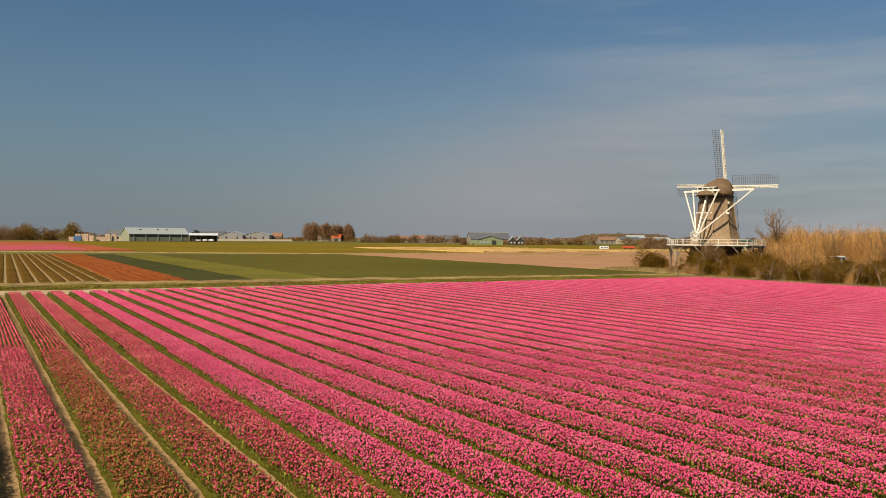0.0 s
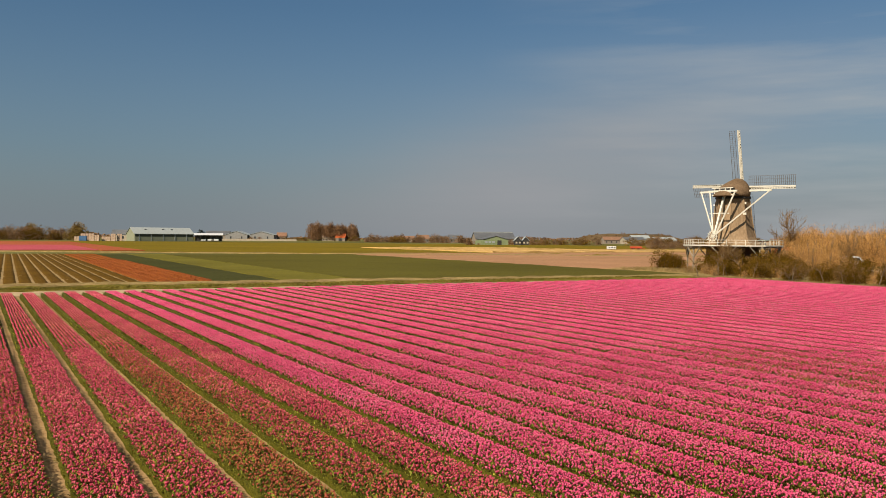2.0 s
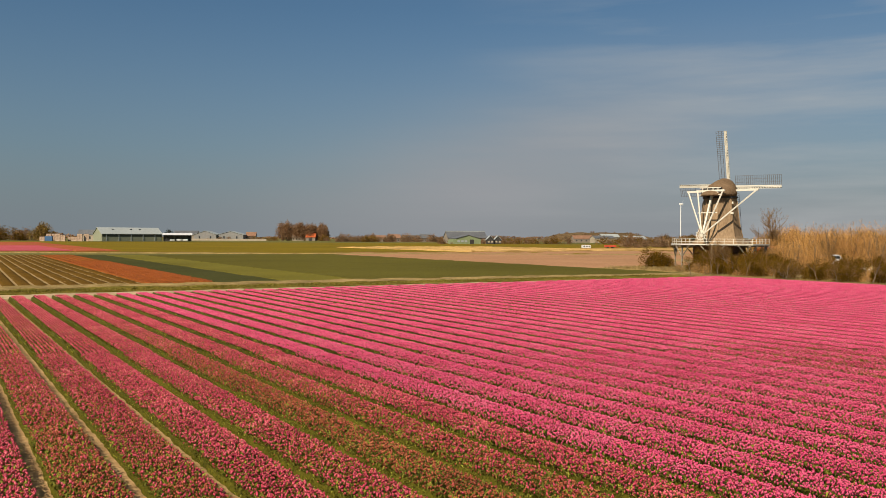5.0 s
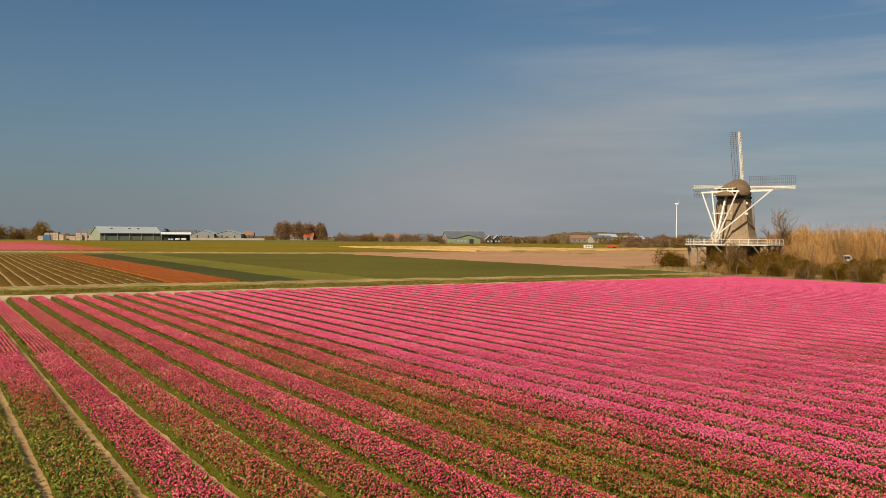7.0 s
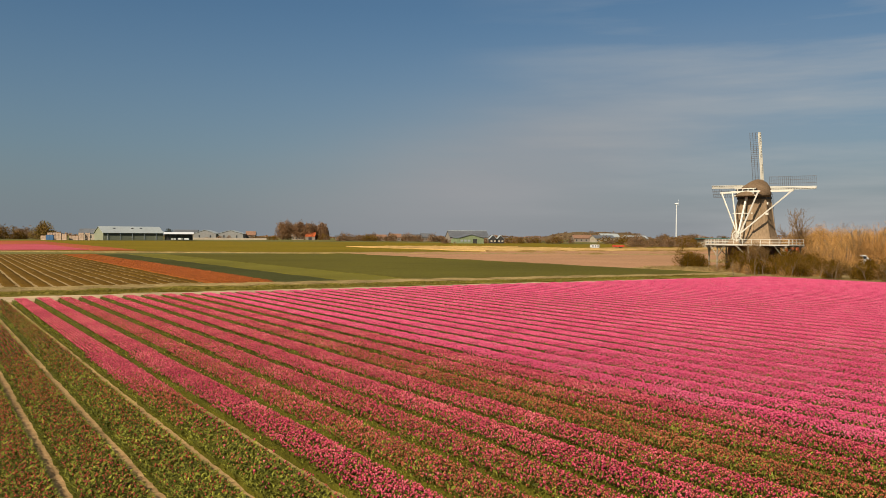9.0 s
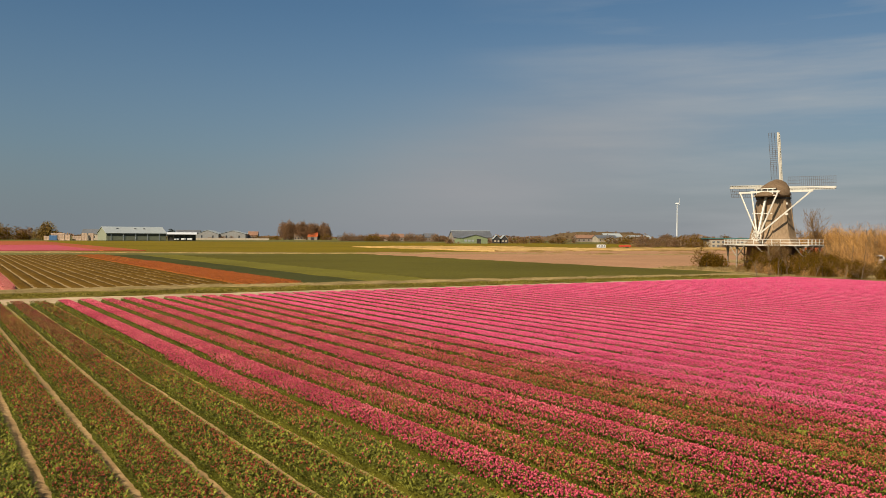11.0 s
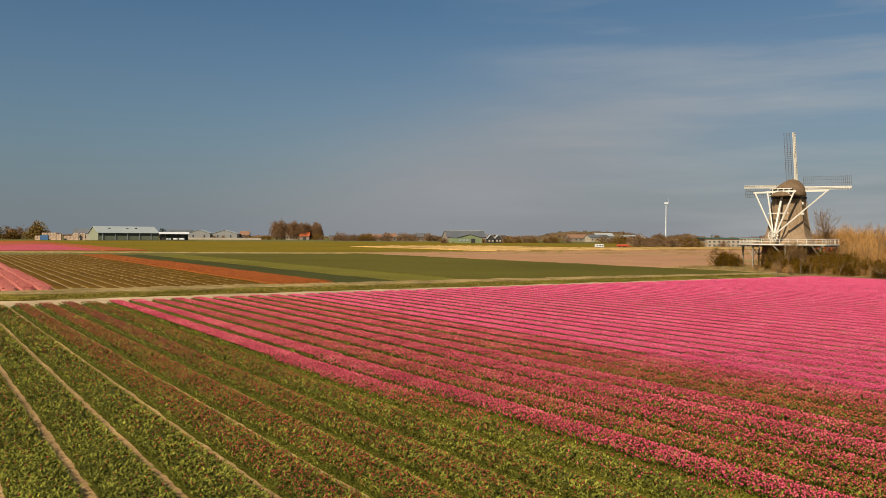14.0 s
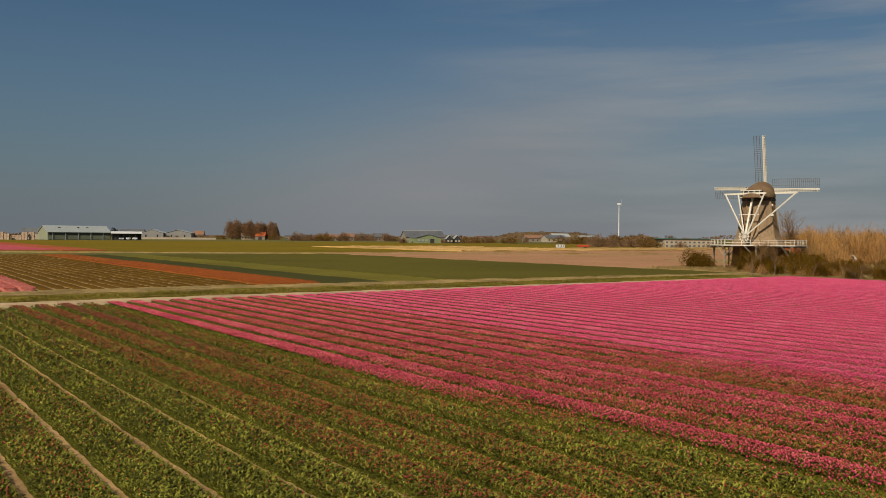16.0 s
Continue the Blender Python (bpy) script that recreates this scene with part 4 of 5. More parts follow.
def tree(name, seed, height, stems, label, category, top=3, leaf=None, leaves=0, leaf_size=0.1, lean=0.25, fork=(3, 5), spread=0.65, low=0.5, thin=0.012, twig="twig"):
    """A shrub or tree of real branches, with a crown of twigs and, if any, small leaves."""
    r = np.random.default_rng(seed)
    limbs, twigs = [], []
    for _ in range(stems):
        a = r.uniform(0, 2 * math.pi)
        off = 0.0 if stems == 1 else r.uniform(0.1, 0.22 * height)
        w = np.array([math.cos(a) * lean, math.sin(a) * lean, 1.0]) if stems > 1 else np.array([0, 0, 1.0])
        grow(r, (math.cos(a) * off, math.sin(a) * off, -0.15), w / np.linalg.norm(w), height * r.uniform(0.5, 0.72), height * (0.020 if stems == 1 else 0.006), 0, top, limbs, twigs, fork=fork, spread=spread, thin=thin)
    t = new(name)
    tagged(t, label, category)
    trunk = part("trunk", big_mesh("trunk", *tubes(limbs, 4)), "bark", t)
    if stems > 1:
        tagged(trunk, kind="stuff")
    part("crown", big_mesh("crown", *tubes(twigs, 3)), twig, t)
    if leaves:
        ends = np.array([q[1] for q in twigs])
        pick = ends[r.integers(0, len(ends), leaves)] + r.normal(0, leaf_size * 1.6, (leaves, 3))
        pick[:, 2] = np.maximum(pick[:, 2], 0.05)
        part("leaves", big_mesh("leaves", *leaf_quads(r, pick, leaf_size)), leaf, t)
    return t


def clump(name, seed, width, height, label, category, leaf, leaves, leaf_size, low=0.1):
    """A dense leafy bush: short stems inside an uneven crown of small leaves."""
    r = np.random.default_rng(seed)
    t = new(name)
    tagged(t, label, category)
    segs = []
    for _ in range(14):
        a, q = r.uniform(0, 6.28), r.uniform(0.1, 0.45) * width
        segs.append(((q * 0.3 * math.cos(a), q * 0.3 * math.sin(a), -0.1), (q * math.cos(a), q * math.sin(a), height * r.uniform(0.5, 0.95)), 0.05, 0.015))
    part("stems", big_mesh("stems", *tubes(segs, 4)), "bark", t)
    lobes = [(r.normal(0, 0.22, 2) * width, r.uniform(0.25, 0.75) * height, r.uniform(0.22, 0.38)) for _ in range(11)]
    pts = []
    for (xy, z, q) in lobes:
        n = leaves // len(lobes)
        d = r.normal(0, 1, (n, 3))
        d /= np.linalg.norm(d, axis=1, keepdims=True)
        rad = r.uniform(0.45, 1.08, (n, 1)) ** 0.6
        pts.append(np.array([*xy, z]) + d * rad * np.array([width * q, width * q, height * q]))
    pts = np.concatenate(pts)
    pts[:, 2] = np.maximum(pts[:, 2], low * r.random(len(pts)))
    part("crown", big_mesh("crown", *leaf_quads(r, pts, leaf_size)), leaf, t)
    return t


def brush(name, seed, width, height, label, category, mats, counts, length, thick, upright=0.75, stems=9, skirt=0.0):
    """A soft mass of fine twigs: stems inside an uneven dome of slim tapering shoots, in one crown for each twig colour."""
    r = np.random.default_rng(seed)
    t = new(name)
    tagged(t, label, category)
    lobes = [(*(r.normal(0, 0.20, 2) * width), r.uniform(0.62, 1.0), r.uniform(0.24, 0.40)) for _ in range(7)]
    segs = []
    for i in range(stems):
        x, y, q, s = lobes[i % len(lobes)]
        a = r.uniform(0, 6.28)
        segs.append(((x * 0.35, y * 0.35, -0.1), (x + 0.1 * width * math.cos(a), y + 0.1 * width * math.sin(a), height * q * r.uniform(0.6, 0.9)), height * 0.014, height * 0.004))
    tagged(part("stem", big_mesh("stem", *tubes(segs, 4)), "bark", t), kind="stuff")
    for mat, n in zip(mats, counts):
        k = r.integers(0, len(lobes), n)
        L = np.array(lobes)[k]
        a, q = r.uniform(0, 2 * math.pi, n), np.sqrt(r.random(n))
        xy = L[:, :2] + np.stack([np.cos(a), np.sin(a)], -1) * (q * L[:, 3] * width)[:, None]
        top = height * L[:, 2] * np.sqrt(np.clip(1 - 0.85 * q ** 2, 0, 1))
        z = top * (skirt + (1 - skirt) * r.random(n) ** 0.55)
        out = xy / (np.linalg.norm(xy, axis=1, keepdims=True) + 0.3)
        d = np.concatenate([out * (1 - upright) + r.normal(0, 0.40, (n, 2)), np.full((n, 1), upright) + r.normal(0, 0.20, (n, 1))], 1)
        d /= np.linalg.norm(d, axis=1, keepdims=True)
        m = length * r.uniform(0.5, 1.3, n)
        b = np.concatenate([xy, z[:, None]], 1)
        a0 = b - d * m[:, None]
        a0[:, 2] = np.maximum(a0[:, 2], 0.0)
        side = np.cross(d, r.normal(0, 1, (n, 3)))
        side /= np.linalg.norm(side, axis=1, keepdims=True) + 1e-9
        over = np.cross(d, side)
        w = thick * r.uniform(0.6, 1.4, (n, 1))
        bend = a0 + (b - a0) * 0.45
        v = np.stack([a0 + side * w, a0 - side * w, bend + over * w * 1.2, b], 1).reshape(-1, 3)
        f = np.array([(0, 1, 2), (1, 3, 2)])[None] + (np.arange(n) * 4)[:, None, None]
        part("crown", big_mesh("crown", v, f.reshape(-1, 3)), mat, t)
    return t


def fv(u, v, z=0.0, turn=0.0, size=1.0):
    """A pose at bed coordinates."""
    x, y = ROT @ np.array([v, u])
    return pose(x, y, z, 0, 0, turn) @ Matrix.Diagonal((size, size, size, 1))


def plant(kinds, places, group, draw=None):
    used = set()
    for i, m in places:
        ob = kinds[i]
        m = draw @ m if draw else m
        s = m.to_scale()
        if i in used:
            o = copy_thing(ob, m)
            o.scale = s
        else:
            used.add(i)
            ob.matrix_world = m
            o = ob
        tagged(o, group=group)


willows = [tree("willow_bush", 11 + i, 6.6, 6, "tall bare brown willow thicket beside the mill", "bush", 3, "bud", 900, 0.07, 0.22, (1, 3), 0.42, thin=0.016) for i in range(3)]
bare = [tree("bare_tree", 31 + i, 9.0, 1, "leafless tree with fine grey-brown twigs", "tree", 3, fork=(2, 4), spread=0.5, thin=0.016, twig="twig") for i in range(2)]
thorn = [tree("thorn_bush", 41 + i, 3.4, 7, "tangled brown thorn bush at the field edge", "bush", 2, "shrub", 1300, 0.07, 0.5, (2, 3), 0.6, thin=0.012) for i in range(2)]
sapling = [tree("sapling", 45 + i, 4.2, 1, "slim pale sapling with few twigs", "tree", 2, fork=(1, 3), spread=0.4, thin=0.016) for i in range(2)]
hedge = [brush("olive_shrub", 51 + i, 3.0, 2.9, "round olive-brown shrub by the field edge", "bush", m, (1650, 850), 0.32, 0.036, 0.35) for i, m in enumerate((("shrub", "bud"), ("shrub", "bud"), ("bud", "shrub")))]
thicket = [brush("willow_thicket", 61 + i, 4.6, 6.4, "dense soft brown thicket of bare willow shoots", "bush", m, (2100, 550), 0.85, 0.013, 0.72) for i, m in enumerate((("brush", "twig"), ("brush", "bud"), ("twig", "brush")))]

r = np.random.default_rng(5)
spots, tall = [], []
while len(tall) < 82:
    x, y = r.uniform(70, 128), r.uniform(152, 188)
    lead = x - (71.5 + 0.50 * (y - 160))
    if lead < 0 or x > 92 + 0.68 * (y - 152) or (83 < x < 93 and y < 164):
        continue
    s = r.uniform(1.15, 1.6) * (0.72 + 0.28 * min(1.0, lead / 7.0)) * (0.75 if y < 160 else 1.0)
    tall.append((int(r.integers(0, 3)), pose(x, y, 0, 0, 0, r.uniform(0, 360)) @ Matrix.Scale(s, 4)))
    if len(tall) % 16 == 0:
        spots.append((int(r.integers(0, 3)), pose(x + 1, y, 0, 0, 0, r.uniform(0, 360)) @ Matrix.Scale(s * 0.64, 4)))
for x, y, s in ((56, 130.5, 0.62), (58.5, 129.5, 0.72), (60.5, 131.5, 0.85), (62.5, 130.5, 0.95), (64.5, 133.5, 0.98), (67, 134, 1.0), (66, 139, 1.05), (69.5, 138, 1.1), (71, 143, 1.15), (74, 142, 1.05)):
    tall.append((int(r.integers(0, 3)), pose(x, y, 0, 0, 0, r.uniform(0, 360)) @ Matrix.Scale(s, 4)))
plant(thicket, tall, "willow thicket beside the field", MID)
low = []
for i in range(24):
    u, v = r.uniform(50, 100), r.uniform(92.5, 99.5)
    low.append((int(r.integers(0, 3)), fv(u, v + max(0, u - 74) * 0.22, 0, r.uniform(0, 360), r.uniform(0.28, 0.42))))
for i in range(8):
    u = r.uniform(58, 94)
    low.append((int(r.integers(0, 3)), fv(u, r.uniform(90.5, 93) + max(0, u - 74) * 0.22, 0, r.uniform(0, 360), r.uniform(0.26, 0.40))))
plant(thicket, low, "low willow growth along the field edge", MID)
plant(willows, spots, "willow thicket beside the field", MID)
spots = [(0, pose(76.6, 165, 0, 0, 0, 40) @ Matrix.Scale(1.25, 4)), (1, pose(80.5, 169, 0, 0, 0, 200) @ Matrix.Scale(0.75, 4)), (0, fv(60, 101, 0, 120, 0.7)), (1, pose(52.3, 126, 0, 0, 0, 10) @ Matrix.Scale(0.55, 4)), (0, pose(49.5, 127, 0, 0, 0, 70) @ Matrix.Scale(0.5, 4))]
plant(bare, spots, "bare trees beside the mill", MID)
spots = []
for i in range(22):
    u, v = r.uniform(20, 84), r.uniform(89, 96)
    spots.append((int(r.integers(0, 2)), fv(u, v + max(0, u - 70) * 0.25, 0, r.uniform(0, 360), r.uniform(0.45, 0.8) if u > 66 else r.uniform(0.6, 1.1))))
plant(thorn, spots, "thorn bushes along the field edge", MID)
spots = [(i % 2, fv(28 + i * 3.3 + r.uniform(-1, 1), r.uniform(87.5, 90), 0, r.uniform(0, 360), r.uniform(0.6, 1.0))) for i in range(18)]
plant(sapling, spots, "saplings along the field edge", MID)
spots = [(2, pose(44.9, 141, 0, 0, 0, 15) @ Matrix.Scale(1.5, 4)), (2, pose(46.6, 140.2, 0, 0, 0, 75) @ Matrix.Scale(1.25, 4)), (1, pose(49.8, 132.0, 0, 0, 0, 130) @ Matrix.Scale(1.35, 4)), (2, pose(52.5, 131, 0, 0, 0, 200) @ Matrix.Scale(1.0, 4)), (0, pose(56.0, 127, 0, 0, 0, 260) @ Matrix.Scale(1.25, 4)), (1, pose(60.5, 128, 0, 0, 0, 310) @ Matrix.Scale(1.2, 4)), (1, pose(50.6, 130.5, 0, 0, 0, 20) @ Matrix.Scale(1.25, 4)), (2, pose(54.2, 129.5, 0, 0, 0, 80) @ Matrix.Scale(1.15, 4)), (1, pose(57.6, 129.0, 0, 0, 0, 150) @ Matrix.Scale(1.3, 4)), (1, pose(57.2, 123.5, 0, 0, 0, 190) @ Matrix.Scale(1.15, 4)), (0, pose(53.5, 122, 0, 0, 0, 220) @ Matrix.Scale(1.0, 4)), (1, pose(53.0, 132.6, 0, 0, 0, 60) @ Matrix.Scale(1.45, 4)), (2, pose(57.0, 132.2, 0, 0, 0, 110) @ Matrix.Scale(1.5, 4)), (0, pose(60.6, 133.6, 0, 0, 0, 170) @ Matrix.Scale(1.45, 4)), (1, pose(63.6, 134.0, 0, 0, 0, 230) @ Matrix.Scale(1.4, 4))]
for u, v, i, s in ((92, 99, 2, 0.8), (88, 97, 1, 0.9), (84, 95, 0, 0.9), (79, 92.5, 2, 0.85), (75, 91, 0, 0.9), (70, 90.5, 1, 0.8), (66, 91, 2, 0.95), (61, 90.5, 0, 0.9), (57, 91, 1, 1.0),
                   (52, 91, 2, 0.95), (47, 91, 0, 1.0), (42, 91.5, 1, 0.9), (37, 91, 2, 1.0), (32, 91, 0, 1.0), (63, 95, 1, 1.2), (54, 95, 2, 1.2), (45, 95, 1, 1.2), (82, 99, 1, 0.95), (77, 97, 2, 1.0), (73, 95, 1, 1.05), (68, 96, 2, 1.1), (59, 96, 1, 1.15), (50, 96, 2, 1.1), (40, 96, 1, 1.2)):
    spots.append((i, fv(u, v, 0, u * 37 % 360, s)))
spots += [(0, pose(85.5, 157.5, 0, 0, 0, 33) @ Matrix.Scale(0.95, 4)), (2, pose(88.5, 158, 0, 0, 0, 77) @ Matrix.Scale(0.72, 4)), (1, pose(92, 152, 0, 0, 0, 140) @ Matrix.Scale(0.85, 4))]
plant(hedge, spots, "shrubs along the field edge", MID)


# dry grass along the verges
TUFT_V = np.array([(-0.30, 0, 0), (-0.12, 0, 0), (-0.42, 0.1, 1.0), (0.0, 0.1, 0), (0.14, 0.05, 0), (0.10, 0.2, 1.15), (0.2, -0.1, 0), (0.34, -0.1, 0), (0.5, -0.2, 0.9)])
TUFT_F = np.array([(0, 1, 2), (3, 4, 5), (6, 7, 8)])


def tufts(name, n, v0, v1, u0, u1, size, mat, label, z=0.05, tall=1.0):
    p = np.stack([rng.uniform(v0, v1, n), rng.uniform(u0, u1, n), np.full(n, z)], -1)
    ob = part(name, big_mesh(name, *scatter(TUFT_V, TUFT_F, p, size, tall)), mat)
    ob.matrix_world = FIELD
    tagged(ob, label, "grass", kind="stuff")


tufts("verge_grass", 7000, -30, 60, 84.9, 88.2, 0.085, "verge", "dry pale grass on the verge")
tufts("bank_grass", 8000, -30, 80, 78.6, 82.6, 0.14, "grass", "green grass on the ditch bank", 0.1)
tufts("edge_grass", 8000, 82.2, 90.0, 25, 78, 0.22, "verge", "tall straw grass below the bushes", 0.05, 1.2)
tufts("mill_grass", 5000, 91.8, 111, 80, 106, 0.34, "verge", "tall straw grass beside the mill", 0.05, 1.2)

# ---- far farms, sheds and woods ----
def at(x, y, turn=0.0):
    return pose(x, y, 0, 0, 0, turn)


def shed(name, m, w, d, eave, ridge, wall, roof, label, category="shed", axis="x", windows=0, doors=0, win="glass"):
    """A plain farm building with a pitched roof, window panes and doors on its front."""
    t = thing(name, m, label, category)
    part("wall", gable_walls(bmesh.new(), -w / 2, w / 2, 0, d, eave, ridge, axis), wall, t)
    part("roof", gable(bmesh.new(), -w / 2, w / 2, 0, d, eave, ridge, 0.4, axis, 0.3), roof, t)
    for i in range(windows):
        x = -w / 2 + (i + 0.5) * w / windows
        part("window", boxed(x - 0.7, x + 0.7, -0.12, 0.05, eave * 0.35, eave * 0.75), win, t)
    for i in range(doors):
        x = -w / 2 + (i + 0.5) * w / doors
        part("door", boxed(x - min(2.0, w / doors * 0.35), x + min(2.0, w / doors * 0.35), -0.15, 0.05, 0, eave * 0.8), "dark", t)
    return t


def great_barn():
    t = thing("barn", at(-218.6, 761.8, 38), "long grey-green barn with a pale sheet roof", "barn")
    w, d, eave, ridge = 54, 20, 6.2, 11.9
    part("wall", gable_walls(bmesh.new(), -w / 2, w / 2, 0, d, eave, ridge), "sheet_green", t)
    part("front_panel", boxed(-w / 2 + 1, w / 2 - 0.5, -0.12, 0.1, 0.3, 4.0), "sheet_green", t)
    part("upper_panel", boxed(-w / 2 + 0.5, w / 2 - 0.5, -0.2, 0.1, 4.05, 5.9), "sheet_dark", t)
    part("roof", gable(bmesh.new(), -w / 2, w / 2, 0, d, eave, ridge, 0.6), "roof_white", t)
    for i in range(5):
        x = -w / 2 + 4 + i * 10.8
        part("post", boxed(x - 0.3, x + 0.3, -0.4, -0.1, 0, 6.2), "roof_white", t)
    for x in (-15, 1, 9):
        part("roof_vent", boxed(x - 0.9, x + 0.9, 6.0, 7.4, 9.4, 10.8), "slate", t)
    a = thing("open_shed", at(-183, 775, 12), "low open shed with a white roof and dark bays", "shed")
    part("roof", gable(bmesh.new(), -12.5, 12.5, 0, 14, 5.6, 7.3, 0.4), "car_white", a)
    part("wall", boxed(-12, 12, 8, 8.3, 0, 5.6), "dark", a)
    for i in range(6):
        part("post", boxed(-12 + i * 4.8 - 0.15, -12 + i * 4.8 + 0.15, 0.1, 0.4, 0, 5.6), "sheet_dark", a)
    for x, c in ((-5, "car_white"), (1, "car_white"), (6.5, "car_white")):
        v = thing("parked_van", at(-183 + x, 777, 12), "pale van parked in the open shed", "van", "vans in the open shed")
        part("body", boxed(-2.2, 2.2, -0.9, 0.9, 0.4, 2.1, bevel=0.3), c, v)
        for wx in (-1.4, 1.4):
            part("wheel", boxed(wx - 0.35, wx + 0.35, -1.0, 1.0, 0.0, 0.7, bevel=0.15), "rubber", v)


great_barn()

# crate stacks by the barn
r = np.random.default_rng(9)
for i in range(9):
    x = -285 + i * 4.4
    h = int(r.integers(2, 6))
    st = thing("crate_stack", at(x, 735 + r.uniform(-3, 3), r.uniform(-6, 6)), "stack of wooden bulb crates beside the barn", "crates", "crate stacks by the barn")
    for j in range(h):
        for c in range(2):
            part("crate", boxed(c * 2.05 - 2, c * 2.05 - 0.05, -0.8, 0.8, j * 1.25, j * 1.25 + 1.17), "crate", st)
box_blue = thing("container", at(-279, 731, 3), "blue steel container among the crates", "container")
part("body", boxed(-3, 3, 0, 2.4, 0, 4.2, bevel=0.08), "blue", box_blue)
part("door", boxed(-2.7, -0.1, -0.06, 0.02, 0.2, 4.0), "blue", box_blue)
shed("house", at(-262, 775, 0), 17, 10, 5.5, 9.8, "plaster", "slate", "house with a dark slate roof behind the crates", "house", windows=4)
shed("bright_house", at(-247, 770, 0), 6, 8, 6.0, 8.2, "plaster", "slate", "small pale house beside the barn", "house", windows=1)

for x, y, w, d, e, q, wall, roof, lab in (
        (-218, 960, 26, 20, 6, 10.6, "greybrick", "slate", "long dark-roofed hall behind the barn"),
        (-194, 950, 24, 40, 6.5, 10.6, "hall", "roof_white", "pale gabled packing hall"),
        (-168, 960, 28, 40, 6.5, 10.4, "hall", "roof_white", "pale gabled hall with a grey roof"),
        (-150, 990, 11, 12, 5, 9.5, "greybrick", "browntile", "tall dark brick farmhouse")):
    shed("hall", at(x, y, 2), w, d, e, q, wall, roof, lab, "hall", "y" if "gabled" in lab else "x", 2)
fence_far = thing("wind_screen", at(-165, 930), "long low pale plastic wind screen", "fence")
for i in range(16):
    part("panel", boxed(-40 + i * 5.05, -40 + i * 5.05 + 5, -0.1, 0.1, 0.0, 2.1), "plaster", fence_far)

# farm among tall bare trees
shed("farmhouse", at(-97, 1003, 0), 14, 10, 3.8, 7.6, "plaster", "greybrick", "white farmhouse among tall bare trees", "house", windows=4)
shed("tile_barn", at(-82, 997, -4), 11, 12, 4.0, 8.8, "greybrick", "tile", "farm barn with a bright orange tiled roof", "barn", doors=1)
shed("low_house", at(-48, 1020), 12, 8, 3.5, 5.5, "plaster", "slate", "low white house behind the fields", "house", windows=3)

# green shed and its neighbours
big = shed("dark_roof_hall", at(72, 700, 3), 33, 30, 4.4, 9.8, "greybrick", "slate", "large hall with a dark solar roof and white edge", "hall")
part("roof_edge", boxed(-17, 17, 14.6, 15.4, 10.0, 10.4), "roof_white", big)
g = thing("green_shed", at(65.5, 632, 8), "mint-green farm shed with a grey roof", "shed")
part("wall", gable_walls(bmesh.new(), -9.5, 9.5, 0, 22, 4.0, 6.6, "y"), "mint", g)
part("roof", gable(bmesh.new(), -9.5, 9.5, 0, 22, 4.0, 6.6, 0.4, "y"), "slate", g)
part("door", boxed(1, 4.2, -0.15, 0.1, 0, 3.4), "dark", g)
for x in (-7.6, -4.8, -2):
    part("window", boxed(x - 1.0, x + 1.0, -0.12, 0.05, 1.4, 2.9), "roof_white", g)
part("lean_to", boxed(-11.6, -9.52, 0, 20, 0, 3.2), "mint", g)
for x in (84.5, 90.5):
    h = shed("gable_house", at(x, 650, 0), 5.2, 8, 3.2, 6.2, "dark", "roof_white", "black timber house with white roof edges", "house", "y", 2, win="plaster")
for x, y, w, q, wall, roof, lab in ((-2, 880, 15, 6.5, "plaster", "browntile", "low house with a brown roof"), (14, 860, 12, 7.5, "greybrick", "browntile", "brick house among bushes"),
                                    (30, 880, 22, 7.0, "plaster", "slate", "low pale house among bushes"), (46, 860, 10, 8.0, "greybrick", "slate", "dark-roofed cottage among bushes")):
    shed("cottage", at(x, y, 5), w, 9, q * 0.5, q, wall, roof, lab, "house", windows=3)
for x, y, w, d, e, q, wall, roof, lab in ((220, 900, 22, 12, 4.0, 7.6, "greybrick", "browntile", "farmhouse with a brown tiled roof"), (238, 880, 22, 16, 4.5, 7.4, "plaster", "slate", "pale farm barn with a grey roof"),
                                          (213, 690, 18, 14, 4.2, 6.8, "plaster", "roof_white", "white low farm building among trees"), (250, 900, 20, 14, 6.0, 9.4, "greybrick", "roof_white", "far shed with a pale sheet roof")):
    shed("farm_building", at(x, y, 6), w, d, e, q, wall, roof, lab, "house", windows=4)
car = thing("caravan", at(92.5, 378, 3), "white caravan at the reed field's edge", "caravan")
car.scale = (0.7, 0.7, 0.7)
part("body", boxed(-2.9, 2.9, 0, 2.2, 0.5, 2.6, bevel=0.2), "car_white", car)
for x in (-1.6, 0.2, 1.8):
    part("window", boxed(x - 0.5, x + 0.5, -0.03, 0.05, 1.4, 2.1), "glass", car)
part("wheel", boxed(-0.4, 0.4, -0.05, 0.3, 0.0, 0.7, bevel=0.15), "rubber", car)
mach = thing("farm_trailer", at(105.5, 384, 5), "orange-red farm trailer parked by the reeds", "trailer")
part("body", boxed(-2.6, 2.6, 0, 2.2, 0.8, 1.7, bevel=0.08), "red", mach)
part("drawbar", boxed(2.6, 4.2, 1.0, 1.2, 0.7, 0.85), "red", mach)
for x in (-1.4, 1.2):
    part("wheel", boxed(x - 0.45, x + 0.45, -0.1, 2.3, 0.0, 0.9, bevel=0.2), "rubber", mach)

